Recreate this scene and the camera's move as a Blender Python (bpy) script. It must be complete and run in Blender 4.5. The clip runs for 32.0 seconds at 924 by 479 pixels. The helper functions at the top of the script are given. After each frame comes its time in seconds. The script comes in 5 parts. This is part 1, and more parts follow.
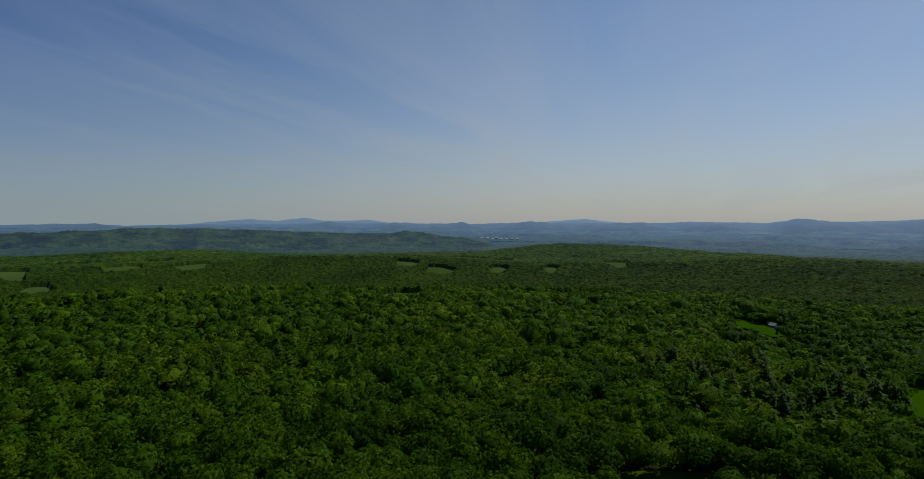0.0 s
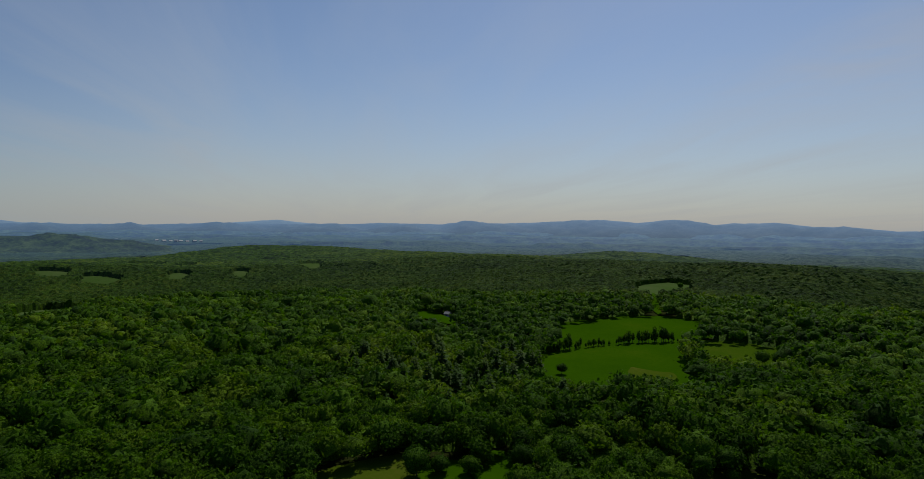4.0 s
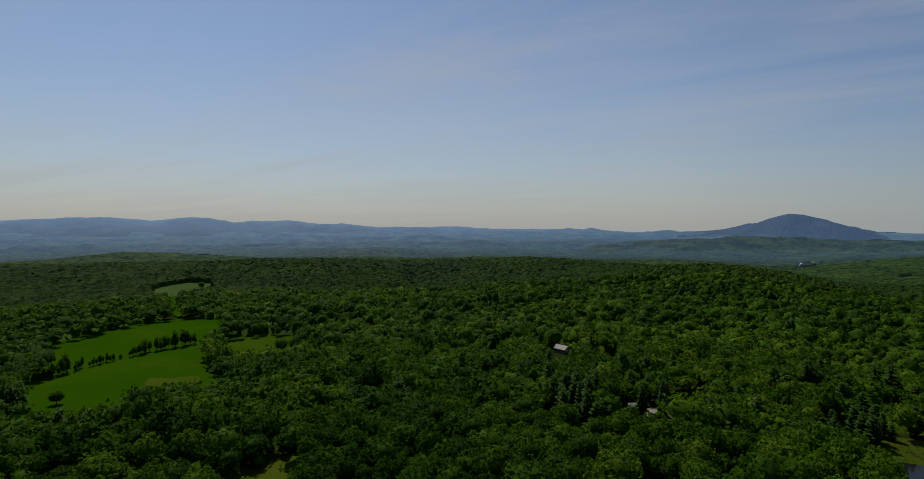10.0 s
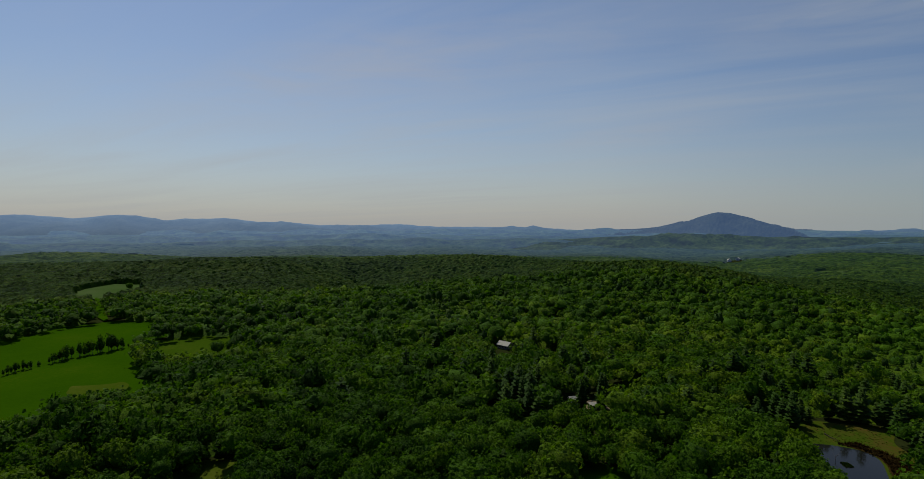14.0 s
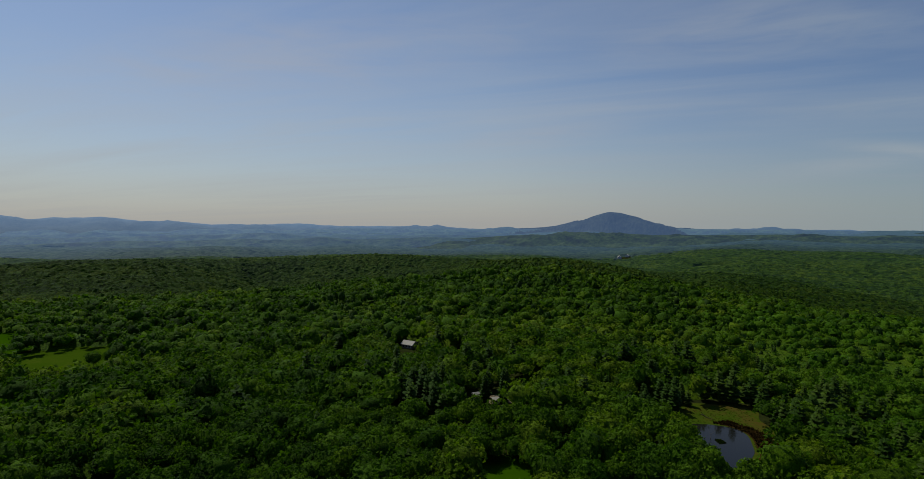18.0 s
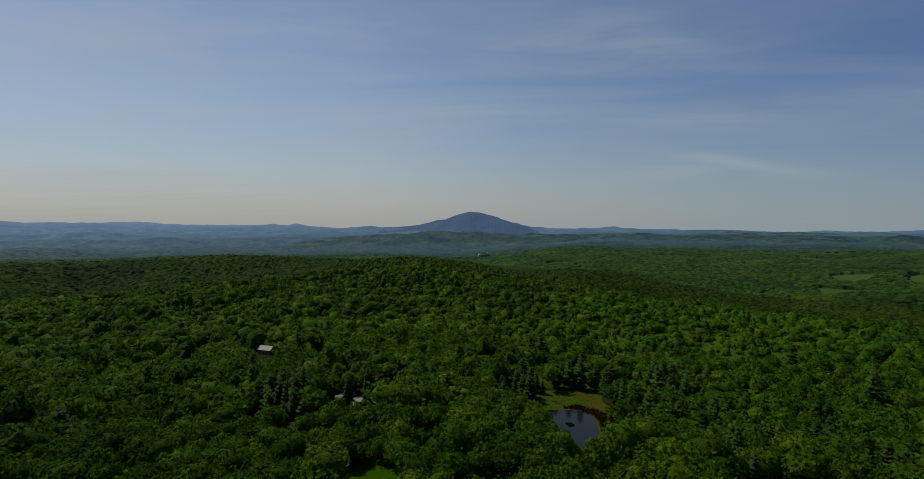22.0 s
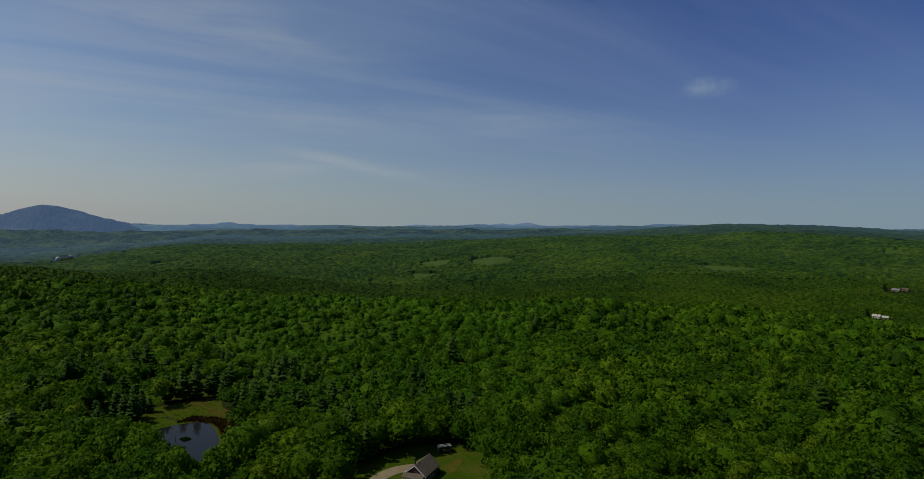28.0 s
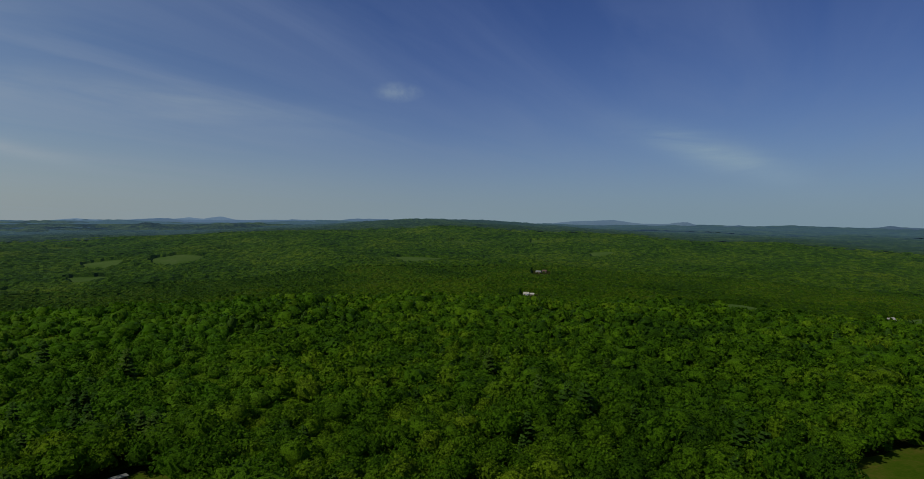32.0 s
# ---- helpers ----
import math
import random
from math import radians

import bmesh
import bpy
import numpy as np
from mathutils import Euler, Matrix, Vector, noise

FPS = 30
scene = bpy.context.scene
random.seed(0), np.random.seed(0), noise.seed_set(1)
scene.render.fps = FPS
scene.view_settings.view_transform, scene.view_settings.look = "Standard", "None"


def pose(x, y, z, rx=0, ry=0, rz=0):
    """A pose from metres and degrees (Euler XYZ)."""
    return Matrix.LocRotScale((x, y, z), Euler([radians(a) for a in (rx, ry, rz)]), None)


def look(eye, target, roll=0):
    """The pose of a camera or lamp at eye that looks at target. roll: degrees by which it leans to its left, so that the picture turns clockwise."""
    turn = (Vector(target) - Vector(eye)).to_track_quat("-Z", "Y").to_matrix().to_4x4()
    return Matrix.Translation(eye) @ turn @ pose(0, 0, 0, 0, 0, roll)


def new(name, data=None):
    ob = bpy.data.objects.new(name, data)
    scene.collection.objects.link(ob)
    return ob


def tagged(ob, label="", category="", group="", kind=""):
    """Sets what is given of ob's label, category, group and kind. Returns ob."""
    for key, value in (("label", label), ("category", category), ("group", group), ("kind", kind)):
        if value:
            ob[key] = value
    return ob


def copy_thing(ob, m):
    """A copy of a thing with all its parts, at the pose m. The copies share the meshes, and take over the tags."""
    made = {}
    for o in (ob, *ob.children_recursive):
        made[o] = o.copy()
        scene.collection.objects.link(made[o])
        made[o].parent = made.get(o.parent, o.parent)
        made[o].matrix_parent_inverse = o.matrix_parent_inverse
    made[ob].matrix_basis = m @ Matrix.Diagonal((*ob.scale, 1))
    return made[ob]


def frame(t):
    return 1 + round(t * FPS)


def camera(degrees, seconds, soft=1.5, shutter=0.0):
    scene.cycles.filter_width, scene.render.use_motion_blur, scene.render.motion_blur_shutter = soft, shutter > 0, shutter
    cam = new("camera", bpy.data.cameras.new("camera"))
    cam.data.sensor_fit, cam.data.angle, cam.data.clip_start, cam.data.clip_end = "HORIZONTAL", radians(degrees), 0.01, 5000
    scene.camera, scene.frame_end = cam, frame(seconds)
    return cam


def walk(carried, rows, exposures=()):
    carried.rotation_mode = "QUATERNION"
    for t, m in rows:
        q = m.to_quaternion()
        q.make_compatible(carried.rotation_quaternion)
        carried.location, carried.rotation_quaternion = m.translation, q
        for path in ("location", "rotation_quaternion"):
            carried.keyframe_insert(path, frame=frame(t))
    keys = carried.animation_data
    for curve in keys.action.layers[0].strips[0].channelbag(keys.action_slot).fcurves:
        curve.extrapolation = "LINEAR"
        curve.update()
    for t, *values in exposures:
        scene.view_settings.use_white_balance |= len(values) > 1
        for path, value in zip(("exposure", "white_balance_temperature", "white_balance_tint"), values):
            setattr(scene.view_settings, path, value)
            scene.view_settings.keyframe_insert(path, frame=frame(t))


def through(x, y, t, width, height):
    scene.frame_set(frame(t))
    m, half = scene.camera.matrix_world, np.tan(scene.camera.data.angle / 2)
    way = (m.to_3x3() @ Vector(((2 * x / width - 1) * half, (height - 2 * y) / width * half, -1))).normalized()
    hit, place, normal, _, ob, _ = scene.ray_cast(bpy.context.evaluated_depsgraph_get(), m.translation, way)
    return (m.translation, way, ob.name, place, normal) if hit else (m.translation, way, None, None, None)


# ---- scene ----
cam = camera(79.03, 32.0, soft=0.7)
# the drone hovers in one place and turns to its right: seconds, yaw, pitch, roll
TURN = [
    (0, 0.05, -1.77, -0.34), (0.5, -4.70, -1.74, -0.35), (1, -9.53, -1.71, -0.37), (1.5, -13.20, -1.65, -0.42),
    (2, -16.05, -1.60, -0.51), (2.5, -19.36, -1.57, -0.59), (3, -23.55, -1.52, -0.60), (3.5, -27.48, -1.48, -0.54),
    (5.5, -40.93, -1.34, -0.52), (6, -46.84, -1.31, -0.47), (6.5, -52.84, -1.27, -0.42), (7, -57.81, -1.30, -0.36),
    (7.5, -63.07, -1.26, -0.30), (8, -67.76, -1.29, -0.23), (8.5, -72.02, -1.34, -0.17), (9, -74.56, -1.36, -0.16),
    (9.5, -75.90, -1.40, -0.14), (10, -76.95, -1.43, -0.12), (10.5, -77.77, -1.46, -0.12), (11, -78.53, -1.50, -0.09),
    (11.5, -79.29, -1.55, -0.09), (12, -79.80, -1.57, -0.10), (12.5, -80.44, -1.57, -0.11), (13, -81.11, -1.56, -0.13),
    (13.5, -81.86, -1.60, -0.12), (14, -82.71, -1.63, -0.10), (14.5, -83.47, -1.65, -0.10), (16.5, -88.24, -1.73, -0.14),
    (17, -89.53, -1.72, -0.10), (17.5, -90.98, -1.70, -0.07), (18, -92.52, -1.70, -0.08), (18.5, -93.93, -1.71, -0.12),
    (19, -95.33, -1.73, -0.14), (19.5, -96.78, -1.75, -0.17), (20, -98.35, -1.77, -0.20), (20.5, -100.19, -1.78, -0.24),
    (21, -102.21, -1.77, -0.28), (21.5, -104.37, -1.78, -0.27), (22, -106.42, -1.75, -0.27), (22.5, -108.45, -1.74, -0.26),
    (23, -110.75, -1.74, -0.21), (23.5, -113.42, -1.74, -0.15), (24, -116.17, -1.76, -0.11), (24.5, -118.97, -1.78, -0.10),
    (25, -121.93, -1.80, -0.13), (25.5, -125.35, -1.81, -0.17), (27.5, -140.07, -2.01, -0.09), (28, -144.07, -2.03, -0.21),
    (28.5, -148.25, -2.05, -0.21), (29, -152.15, -2.09, -0.18), (29.5, -155.58, -2.13, -0.23), (30, -159.48, -2.15, -0.30),
    (30.5, -163.20, -2.21, -0.40), (31, -166.82, -2.27, -0.45), (31.5, -170.68, -2.34, -0.53), (32, -174.09, -2.39, -0.60),
]
walk(cam, [(t, pose(0, 0, 75.0, 90 + pitch, roll, yaw)) for t, yaw, pitch, roll in TURN], exposures=[(0, -0.3)])

# ---- daylight: a high sun over the southern hills, thin cirrus ----
SUN_BEARING, SUN_HEIGHT = -52.0, 52.0
world = bpy.data.worlds.new("sky")
scene.world = world
world.use_nodes = True
wn, wl = world.node_tree.nodes, world.node_tree.links
wn.clear()


def wnode(kind, **values):
    n = wn.new(kind)
    for key, value in values.items():
        n.inputs[key].default_value = value
    return n


def wmath(op, a, b=None, c=None, clamp=False):
    n = wn.new("ShaderNodeMath")
    n.operation, n.use_clamp = op, clamp
    for i, v in enumerate((a, b, c)):
        if v is None:
            continue
        if isinstance(v, (int, float)):
            n.inputs[i].default_value = v
        else:
            wl.new(v, n.inputs[i])
    return n.outputs[0]


sky = wn.new("ShaderNodeTexSky")
sky.sky_type, sky.sun_disc = "NISHITA", False
sky.sun_elevation, sky.sun_rotation = radians(SUN_HEIGHT), radians(-SUN_BEARING)
sky.altitude, sky.air_density, sky.dust_density, sky.ozone_density = 400, 1.0, 0.6, 4.0
# cirrus: streaks on a high level sheet, all drawn out the same way
place = wn.new("ShaderNodeTexCoord").outputs["Generated"]
split = wn.new("ShaderNodeSeparateXYZ")
wl.new(place, split.inputs[0])
up = wmath("MAXIMUM", split.outputs[2], 0.0)
rise = wmath("ADD", up, 0.06)
flat = wn.new("ShaderNodeCombineXYZ")
wl.new(wmath("DIVIDE", split.outputs[0], rise), flat.inputs[0])
wl.new(wmath("DIVIDE", split.outputs[1], rise), flat.inputs[1])
DRIFT = radians(21)     # the streaks run 21 degrees east of north
px, py = flat.inputs[0].links[0].from_socket, flat.inputs[1].links[0].from_socket
turned = wn.new("ShaderNodeCombineXYZ")
wl.new(wmath("ADD", wmath("MULTIPLY", px, 0.95 * math.cos(DRIFT)), wmath("MULTIPLY", py, -0.95 * math.sin(DRIFT))), turned.inputs[0])
wl.new(wmath("ADD", wmath("MULTIPLY", px, 0.20 * math.sin(DRIFT)), wmath("MULTIPLY", py, 0.20 * math.cos(DRIFT))), turned.inputs[1])
streak = wnode("ShaderNodeTexNoise", Scale=1.5, Detail=7.0, Roughness=0.56, Distortion=0.5)
wl.new(turned.outputs[0], streak.inputs["Vector"])
broad = wnode("ShaderNodeTexNoise", Scale=0.45, Detail=3.0, Roughness=0.5)
wl.new(turned.outputs[0], broad.inputs["Vector"])
wisps = wmath("MULTIPLY", wmath("MULTIPLY_ADD", streak.outputs["Fac"], 3.2, -1.35, True), wmath("MULTIPLY_ADD", broad.outputs["Fac"], 3.0, -0.8, True))
# one small ragged cloud among the streaks
CLOUD = (0.2117, -0.9543, 0.2113)
away = wn.new("ShaderNodeVectorMath")
away.operation = "SUBTRACT"
wl.new(place, away.inputs[0])
away.inputs[1].default_value = CLOUD
flattened = wn.new("ShaderNodeVectorMath")
flattened.operation = "MULTIPLY"
wl.new(away.outputs[0], flattened.inputs[0])
flattened.inputs[1].default_value = (1.0, 1.0, 2.6)
spread = wn.new("ShaderNodeVectorMath")
spread.operation = "LENGTH"
wl.new(flattened.outputs[0], spread.inputs[0])
puff = wnode("ShaderNodeTexNoise", Scale=34.0, Detail=5.0, Roughness=0.6)
wl.new(place, puff.inputs["Vector"])
ball = wmath("MULTIPLY_ADD", spread.outputs["Value"], -14.0, 0.68, True)
tuft = wmath("MULTIPLY", ball, wmath("MULTIPLY_ADD", puff.outputs["Fac"], 2.6, -0.75, True))
toward = wmath("ADD", wmath("MULTIPLY", split.outputs[0], -math.sin(radians(SUN_BEARING))), wmath("MULTIPLY", split.outputs[1], math.cos(radians(SUN_BEARING))))
# single wisps: bearing, height, half-length, half-width, rise to the right (degrees), strength
WISPS = [
    (-198.1, 6.1, 6.4, 1.3, -19.2, 0.8), (-146.3, 9.9, 12.9, 1.5, -3.8, 0.4), (-127.0, 5.0, 5.7, 0.8, 4.4, 0.55), (-132.1, 5.6, 6.5, 0.6, -10.9, 0.7), (-121.0, 16.9, 13.2, 2.8, -5.9, 0.42),
    (-77.1, 15.6, 22.7, 3.6, 10.4, 0.34), (-100.2, 8.6, 6.8, 1.0, 5.0, 0.4), (-73.4, 14.5, 14.2, 2.4, 10.1, 0.28), (-129.4, 9.7, 10.1, 1.3, 2.4, 0.3),
]
drawn = wn.new("ShaderNodeVectorMath")
drawn.operation = "MULTIPLY"
wl.new(place, drawn.inputs[0])
drawn.inputs[1].default_value = (1.0, 1.0, 6.5)
fray = wnode("ShaderNodeTexNoise", Scale=5.0, Detail=6.0, Roughness=0.55, Distortion=0.5)
wl.new(drawn.outputs[0], fray.inputs["Vector"])
frayed = wmath("MULTIPLY_ADD", fray.outputs["Fac"], 2.2, -0.5)
for w_bearing, w_height, w_long, w_wide, w_rise, w_gain in WISPS:
    wb, wh, wr = radians(w_bearing), radians(w_height), radians(w_rise)
    w_out = Vector((-math.sin(wb) * math.cos(wh), math.cos(wb) * math.cos(wh), math.sin(wh)))
    w_right = Vector((math.cos(wb), math.sin(wb), 0))
    w_up = w_right.cross(w_out)
    sides = []
    for axis, size in ((w_right * math.cos(wr) + w_up * math.sin(wr), w_long), (w_up * math.cos(wr) - w_right * math.sin(wr), w_wide)):
        dot = wn.new("ShaderNodeVectorMath")
        dot.operation = "DOT_PRODUCT"
        wl.new(place, dot.inputs[0])
        dot.inputs[1].default_value = axis / math.sin(radians(size))
        sides.append(wmath("POWER", wmath("ABSOLUTE", dot.outputs["Value"]), 2.0))
    front = wn.new("ShaderNodeVectorMath")
    front.operation = "DOT_PRODUCT"
    wl.new(place, front.inputs[0])
    front.inputs[1].default_value = w_out
    fade = wmath("POWER", 2.718, wmath("MULTIPLY", wmath("ADD", *sides), -1.0))
    ahead = wmath("GREATER_THAN", front.outputs["Value"], 0.0)
    tuft = wmath("MAXIMUM", tuft, wmath("MULTIPLY", wmath("MULTIPLY", fade, ahead), wmath("MULTIPLY", wmath("MAXIMUM", frayed, 0.0), 1.25 * w_gain)))
veil = wmath("MULTIPLY", wisps, wmath("MULTIPLY_ADD", toward, 0.12, 0.38))
mix = wn.new("ShaderNodeMix")
mix.data_type = "RGBA"
wl.new(veil, mix.inputs[0])
wl.new(sky.outputs[0], mix.inputs[6])
mix.inputs[7].default_value = (4.9, 5.55, 6.2, 1)
# the sky is paler on the sun's side and a deeper blue away from it
side = wn.new("ShaderNodeValToRGB")
side.color_ramp.elements[0].position, side.color_ramp.elements[0].color = 0.26, (0.425, 0.535, 0.885, 1)
side.color_ramp.elements[1].position, side.color_ramp.elements[1].color = 0.86, (1.16, 1.12, 1.10, 1)
middle = side.color_ramp.elements.new(0.62)
middle.color = (0.80, 0.872, 1.0, 1)
wl.new(wmath("MULTIPLY_ADD", toward, 0.5, 0.5), side.inputs[0])
deep = wn.new("ShaderNodeMix")
deep.data_type, deep.blend_type = "RGBA", "MULTIPLY"
deep.inputs[0].default_value = 1.0
wl.new(mix.outputs[2], deep.inputs[6])
wl.new(side.outputs[0], deep.inputs[7])
# summer haze: a pale veil that thickens towards the horizon
low = wmath("POWER", wmath("SUBTRACT", 1.0, wmath("MINIMUM", wmath("MULTIPLY", up, 2.2), 1.0)), 3.0)
hazemix = wn.new("ShaderNodeMix")
hazemix.data_type = "RGBA"
wl.new(wmath("MULTIPLY", low, 0.86), hazemix.inputs[0])
wl.new(deep.outputs[2], hazemix.inputs[6])
murk = wn.new("ShaderNodeValToRGB")
murk.color_ramp.elements[0].position, murk.color_ramp.elements[0].color = 0.10, (0.285, 0.415, 0.50, 1)
murk.color_ramp.elements[1].position, murk.color_ramp.elements[1].color = 0.85, (0.48, 0.49, 0.485, 1)
middle = murk.color_ramp.elements.new(0.60)
middle.color = (0.388, 0.462, 0.485, 1)
wl.new(wmath("MULTIPLY_ADD", toward, 0.5, 0.5), murk.inputs[0])
bright = wn.new("ShaderNodeVectorMath")
bright.operation = "SCALE"
bright.inputs["Scale"].default_value = 10.0
wl.new(murk.outputs[0], bright.inputs[0])
wl.new(bright.outputs[0], hazemix.inputs[7])
# the wisps and the small cloud stand out against the haze, a little brighter than it
clear = wn.new("ShaderNodeVectorMath")
clear.operation = "MULTIPLY"
clear.inputs[1].default_value = (11.5, 11.3, 12.1)
wl.new(murk.outputs[0], clear.inputs[0])
clouded = wn.new("ShaderNodeMix")
clouded.data_type = "RGBA"
wl.new(wmath("MINIMUM", tuft, 0.9), clouded.inputs[0])
wl.new(hazemix.outputs[2], clouded.inputs[6])
wl.new(clear.outputs[0], clouded.inputs[7])
back = wnode("ShaderNodeBackground", Strength=0.085)
wl.new(clouded.outputs[2], back.inputs["Color"])
wl.new(back.outputs[0], wn.new("ShaderNodeOutputWorld").inputs[0])

sun = new("sun", bpy.data.lights.new("sun", "SUN"))
sun.data.energy, sun.data.angle, sun.data.color = 3.0, radians(0.53), (1.0, 0.95, 0.86)
sb, sh = radians(SUN_BEARING), radians(SUN_HEIGHT)
sun.matrix_world = look((-1000 * math.sin(sb) * math.cos(sh), 1000 * math.cos(sb) * math.cos(sh), 1000 * math.sin(sh)), (0, 0, 0))

# ---- materials ----
def shader(name):
    m = bpy.data.materials.new(name)
    m.use_nodes = True
    return m, m.node_tree.nodes, m.node_tree.links, m.node_tree.nodes["Principled BSDF"]


def noise_node(nodes, links, scale, detail=4.0, rough=0.55, coords=None):
    n = nodes.new("ShaderNodeTexNoise")
    n.inputs["Scale"].default_value, n.inputs["Detail"].default_value, n.inputs["Roughness"].default_value = scale, detail, rough
    links.new(coords if coords else nodes.new("ShaderNodeTexCoord").outputs["Object"], n.inputs["Vector"])
    return n.outputs["Fac"]


def ramp_node(nodes, links, fac, stops):
    n = nodes.new("ShaderNodeValToRGB")
    while len(n.color_ramp.elements) < len(stops):
        n.color_ramp.elements.new(0.5)
    for e, (at, col) in zip(n.color_ramp.elements, stops):
        e.position, e.color = at, (*col, 1)
    links.new(fac, n.inputs[0])
    return n.outputs[0]


def math_node(nodes, links, op, a, b):
    n = nodes.new("ShaderNodeMath")
    n.operation = op
    if op == "MULTIPLY_ADD":
        n.inputs[2].default_value = -0.88
    for i, v in enumerate((a, b)):
        if isinstance(v, (int, float)):
            n.inputs[i].default_value = v
        else:
            links.new(v, n.inputs[i])
    return n.outputs[0]


def blend_node(nodes, links, fac, a, b, mode="MIX"):
    n = nodes.new("ShaderNodeMix")
    n.data_type, n.blend_type = "RGBA", mode
    for key, v in (("Factor", fac), ("A", a), ("B", b)):
        slot = n.inputs[key] if key == "Factor" else [s for s in n.inputs if s.name == key and s.type == "RGBA"][0]
        if isinstance(v, tuple):
            slot.default_value = (*v, 1)
        elif isinstance(v, (int, float)):
            slot.default_value = v
        else:
            links.new(v, slot)
    return [s for s in n.outputs if s.type == "RGBA"][0]


def bump_node(nodes, links, bsdf, fac, strength, distance):
    n = nodes.new("ShaderNodeBump")
    n.inputs["Strength"].default_value, n.inputs["Distance"].default_value = strength, distance
    links.new(fac, n.inputs["Height"])
    links.new(n.outputs[0], bsdf.inputs["Normal"])


def emit_haze(n, l, b, place, start, full, glow, strength):
    """Haze put into the surface itself, as emission that grows with distance."""
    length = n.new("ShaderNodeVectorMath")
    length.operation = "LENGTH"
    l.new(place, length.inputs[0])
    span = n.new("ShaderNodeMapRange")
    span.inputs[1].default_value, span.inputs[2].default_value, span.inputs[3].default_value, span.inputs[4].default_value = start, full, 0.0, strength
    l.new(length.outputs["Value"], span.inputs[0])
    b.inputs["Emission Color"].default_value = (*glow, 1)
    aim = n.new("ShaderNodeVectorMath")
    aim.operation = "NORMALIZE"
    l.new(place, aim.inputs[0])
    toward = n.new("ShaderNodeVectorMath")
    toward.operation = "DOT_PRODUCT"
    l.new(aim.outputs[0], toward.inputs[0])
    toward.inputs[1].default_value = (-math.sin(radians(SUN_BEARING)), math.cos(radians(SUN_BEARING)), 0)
    # the emitted haze is strongest towards the sun, as scattered light would be
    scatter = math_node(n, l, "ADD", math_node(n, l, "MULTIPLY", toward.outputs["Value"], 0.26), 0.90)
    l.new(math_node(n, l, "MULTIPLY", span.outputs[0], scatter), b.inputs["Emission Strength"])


def foliage(name, stops, grain=0.9, bump=0.0, through=0.22, patch=0.012, haze_glow=None, sheet=False):
    """Leaves: every tree has its own tone; finer mottling within the crown."""
    m, n, l, b = shader(name)
    tone = n.new("ShaderNodeAttribute")
    tone.attribute_name = "tone"
    value = math_node(n, l, "FRACT", math_node(n, l, "ADD", tone.outputs["Fac"], n.new("ShaderNodeObjectInfo").outputs["Random"]), 0.0)
    place = n.new("ShaderNodeNewGeometry").outputs["Position"]
    mottle = noise_node(n, l, grain, 5.0, 0.72, place)
    stand = math_node(n, l, "ADD", math_node(n, l, "MULTIPLY", noise_node(n, l, patch, 3.0, 0.55, place), 2.0), -0.5)
    wide = math_node(n, l, "ADD", math_node(n, l, "MULTIPLY", noise_node(n, l, 0.0042, 2.0, 0.5, place), 2.6), -0.8)
    mixed = math_node(n, l, "ADD", math_node(n, l, "MULTIPLY", value, 0.42), math_node(n, l, "ADD", math_node(n, l, "MULTIPLY", stand, 0.34), math_node(n, l, "MULTIPLY", wide, 0.24)))
    col = ramp_node(n, l, mixed, stops)
    island = tone.outputs["Fac"] if sheet else n.new("ShaderNodeNewGeometry").outputs["Random Per Island"]
    # noise multiplied into the colour, imitating lit and shaded leaf clumps
    shade = math_node(n, l, "ADD", math_node(n, l, "MULTIPLY", mottle, 2.7), math_node(n, l, "MULTIPLY_ADD", island, 0.30))
    grey = ramp_node(n, l, shade, [(0.34, (0.56, 0.57, 0.58)), (0.62, (1.08, 1.08, 1.05)), (0.85, (1.75, 1.65, 1.5))])
    col = blend_node(n, l, 1.0, col, grey, "MULTIPLY")
    l.new(col, b.inputs["Base Color"])
    b.inputs["Roughness"].default_value = 0.75
    b.inputs["Specular IOR Level"].default_value = 0.06
    if bump:
        bump_node(n, l, b, noise_node(n, l, grain * 1.1, 4.0, 0.68, place), 1.0, bump)
    # haze is emitted by the leaves themselves
    if haze_glow:
        emit_haze(n, l, b, place, *haze_glow)
    if through:
        t = n.new("ShaderNodeBsdfTranslucent")
        l.new(blend_node(n, l, 1.0, col, (1.25, 1.38, 0.45), "MULTIPLY"), t.inputs[0])
        mx = n.new("ShaderNodeMixShader")
        mx.inputs[0].default_value = through
        l.new(b.outputs[0], mx.inputs[1])
        l.new(t.outputs[0], mx.inputs[2])
        l.new(mx.outputs[0], n["Material Output"].inputs[0])
    return m


def mottled(name, stops, scale, rough=0.8, fine=None, bump=0.0, metal=0.0, spec=0.0):
    """A plain surface with stains at one size and grain at another."""
    m, n, l, b = shader(name)
    big = noise_node(n, l, scale, 5.0, 0.6)
    small = noise_node(n, l, fine or scale * 9, 3.0, 0.6)
    fac = math_node(n, l, "ADD", math_node(n, l, "MULTIPLY", big, 0.65), math_node(n, l, "MULTIPLY", small, 0.35))
    l.new(ramp_node(n, l, fac, stops), b.inputs["Base Color"])
    b.inputs["Roughness"].default_value, b.inputs["Metallic"].default_value = rough, metal
    b.inputs["Specular IOR Level"].default_value = spec
    if bump:
        bump_node(n, l, b, small, 0.6, bump)
    return m


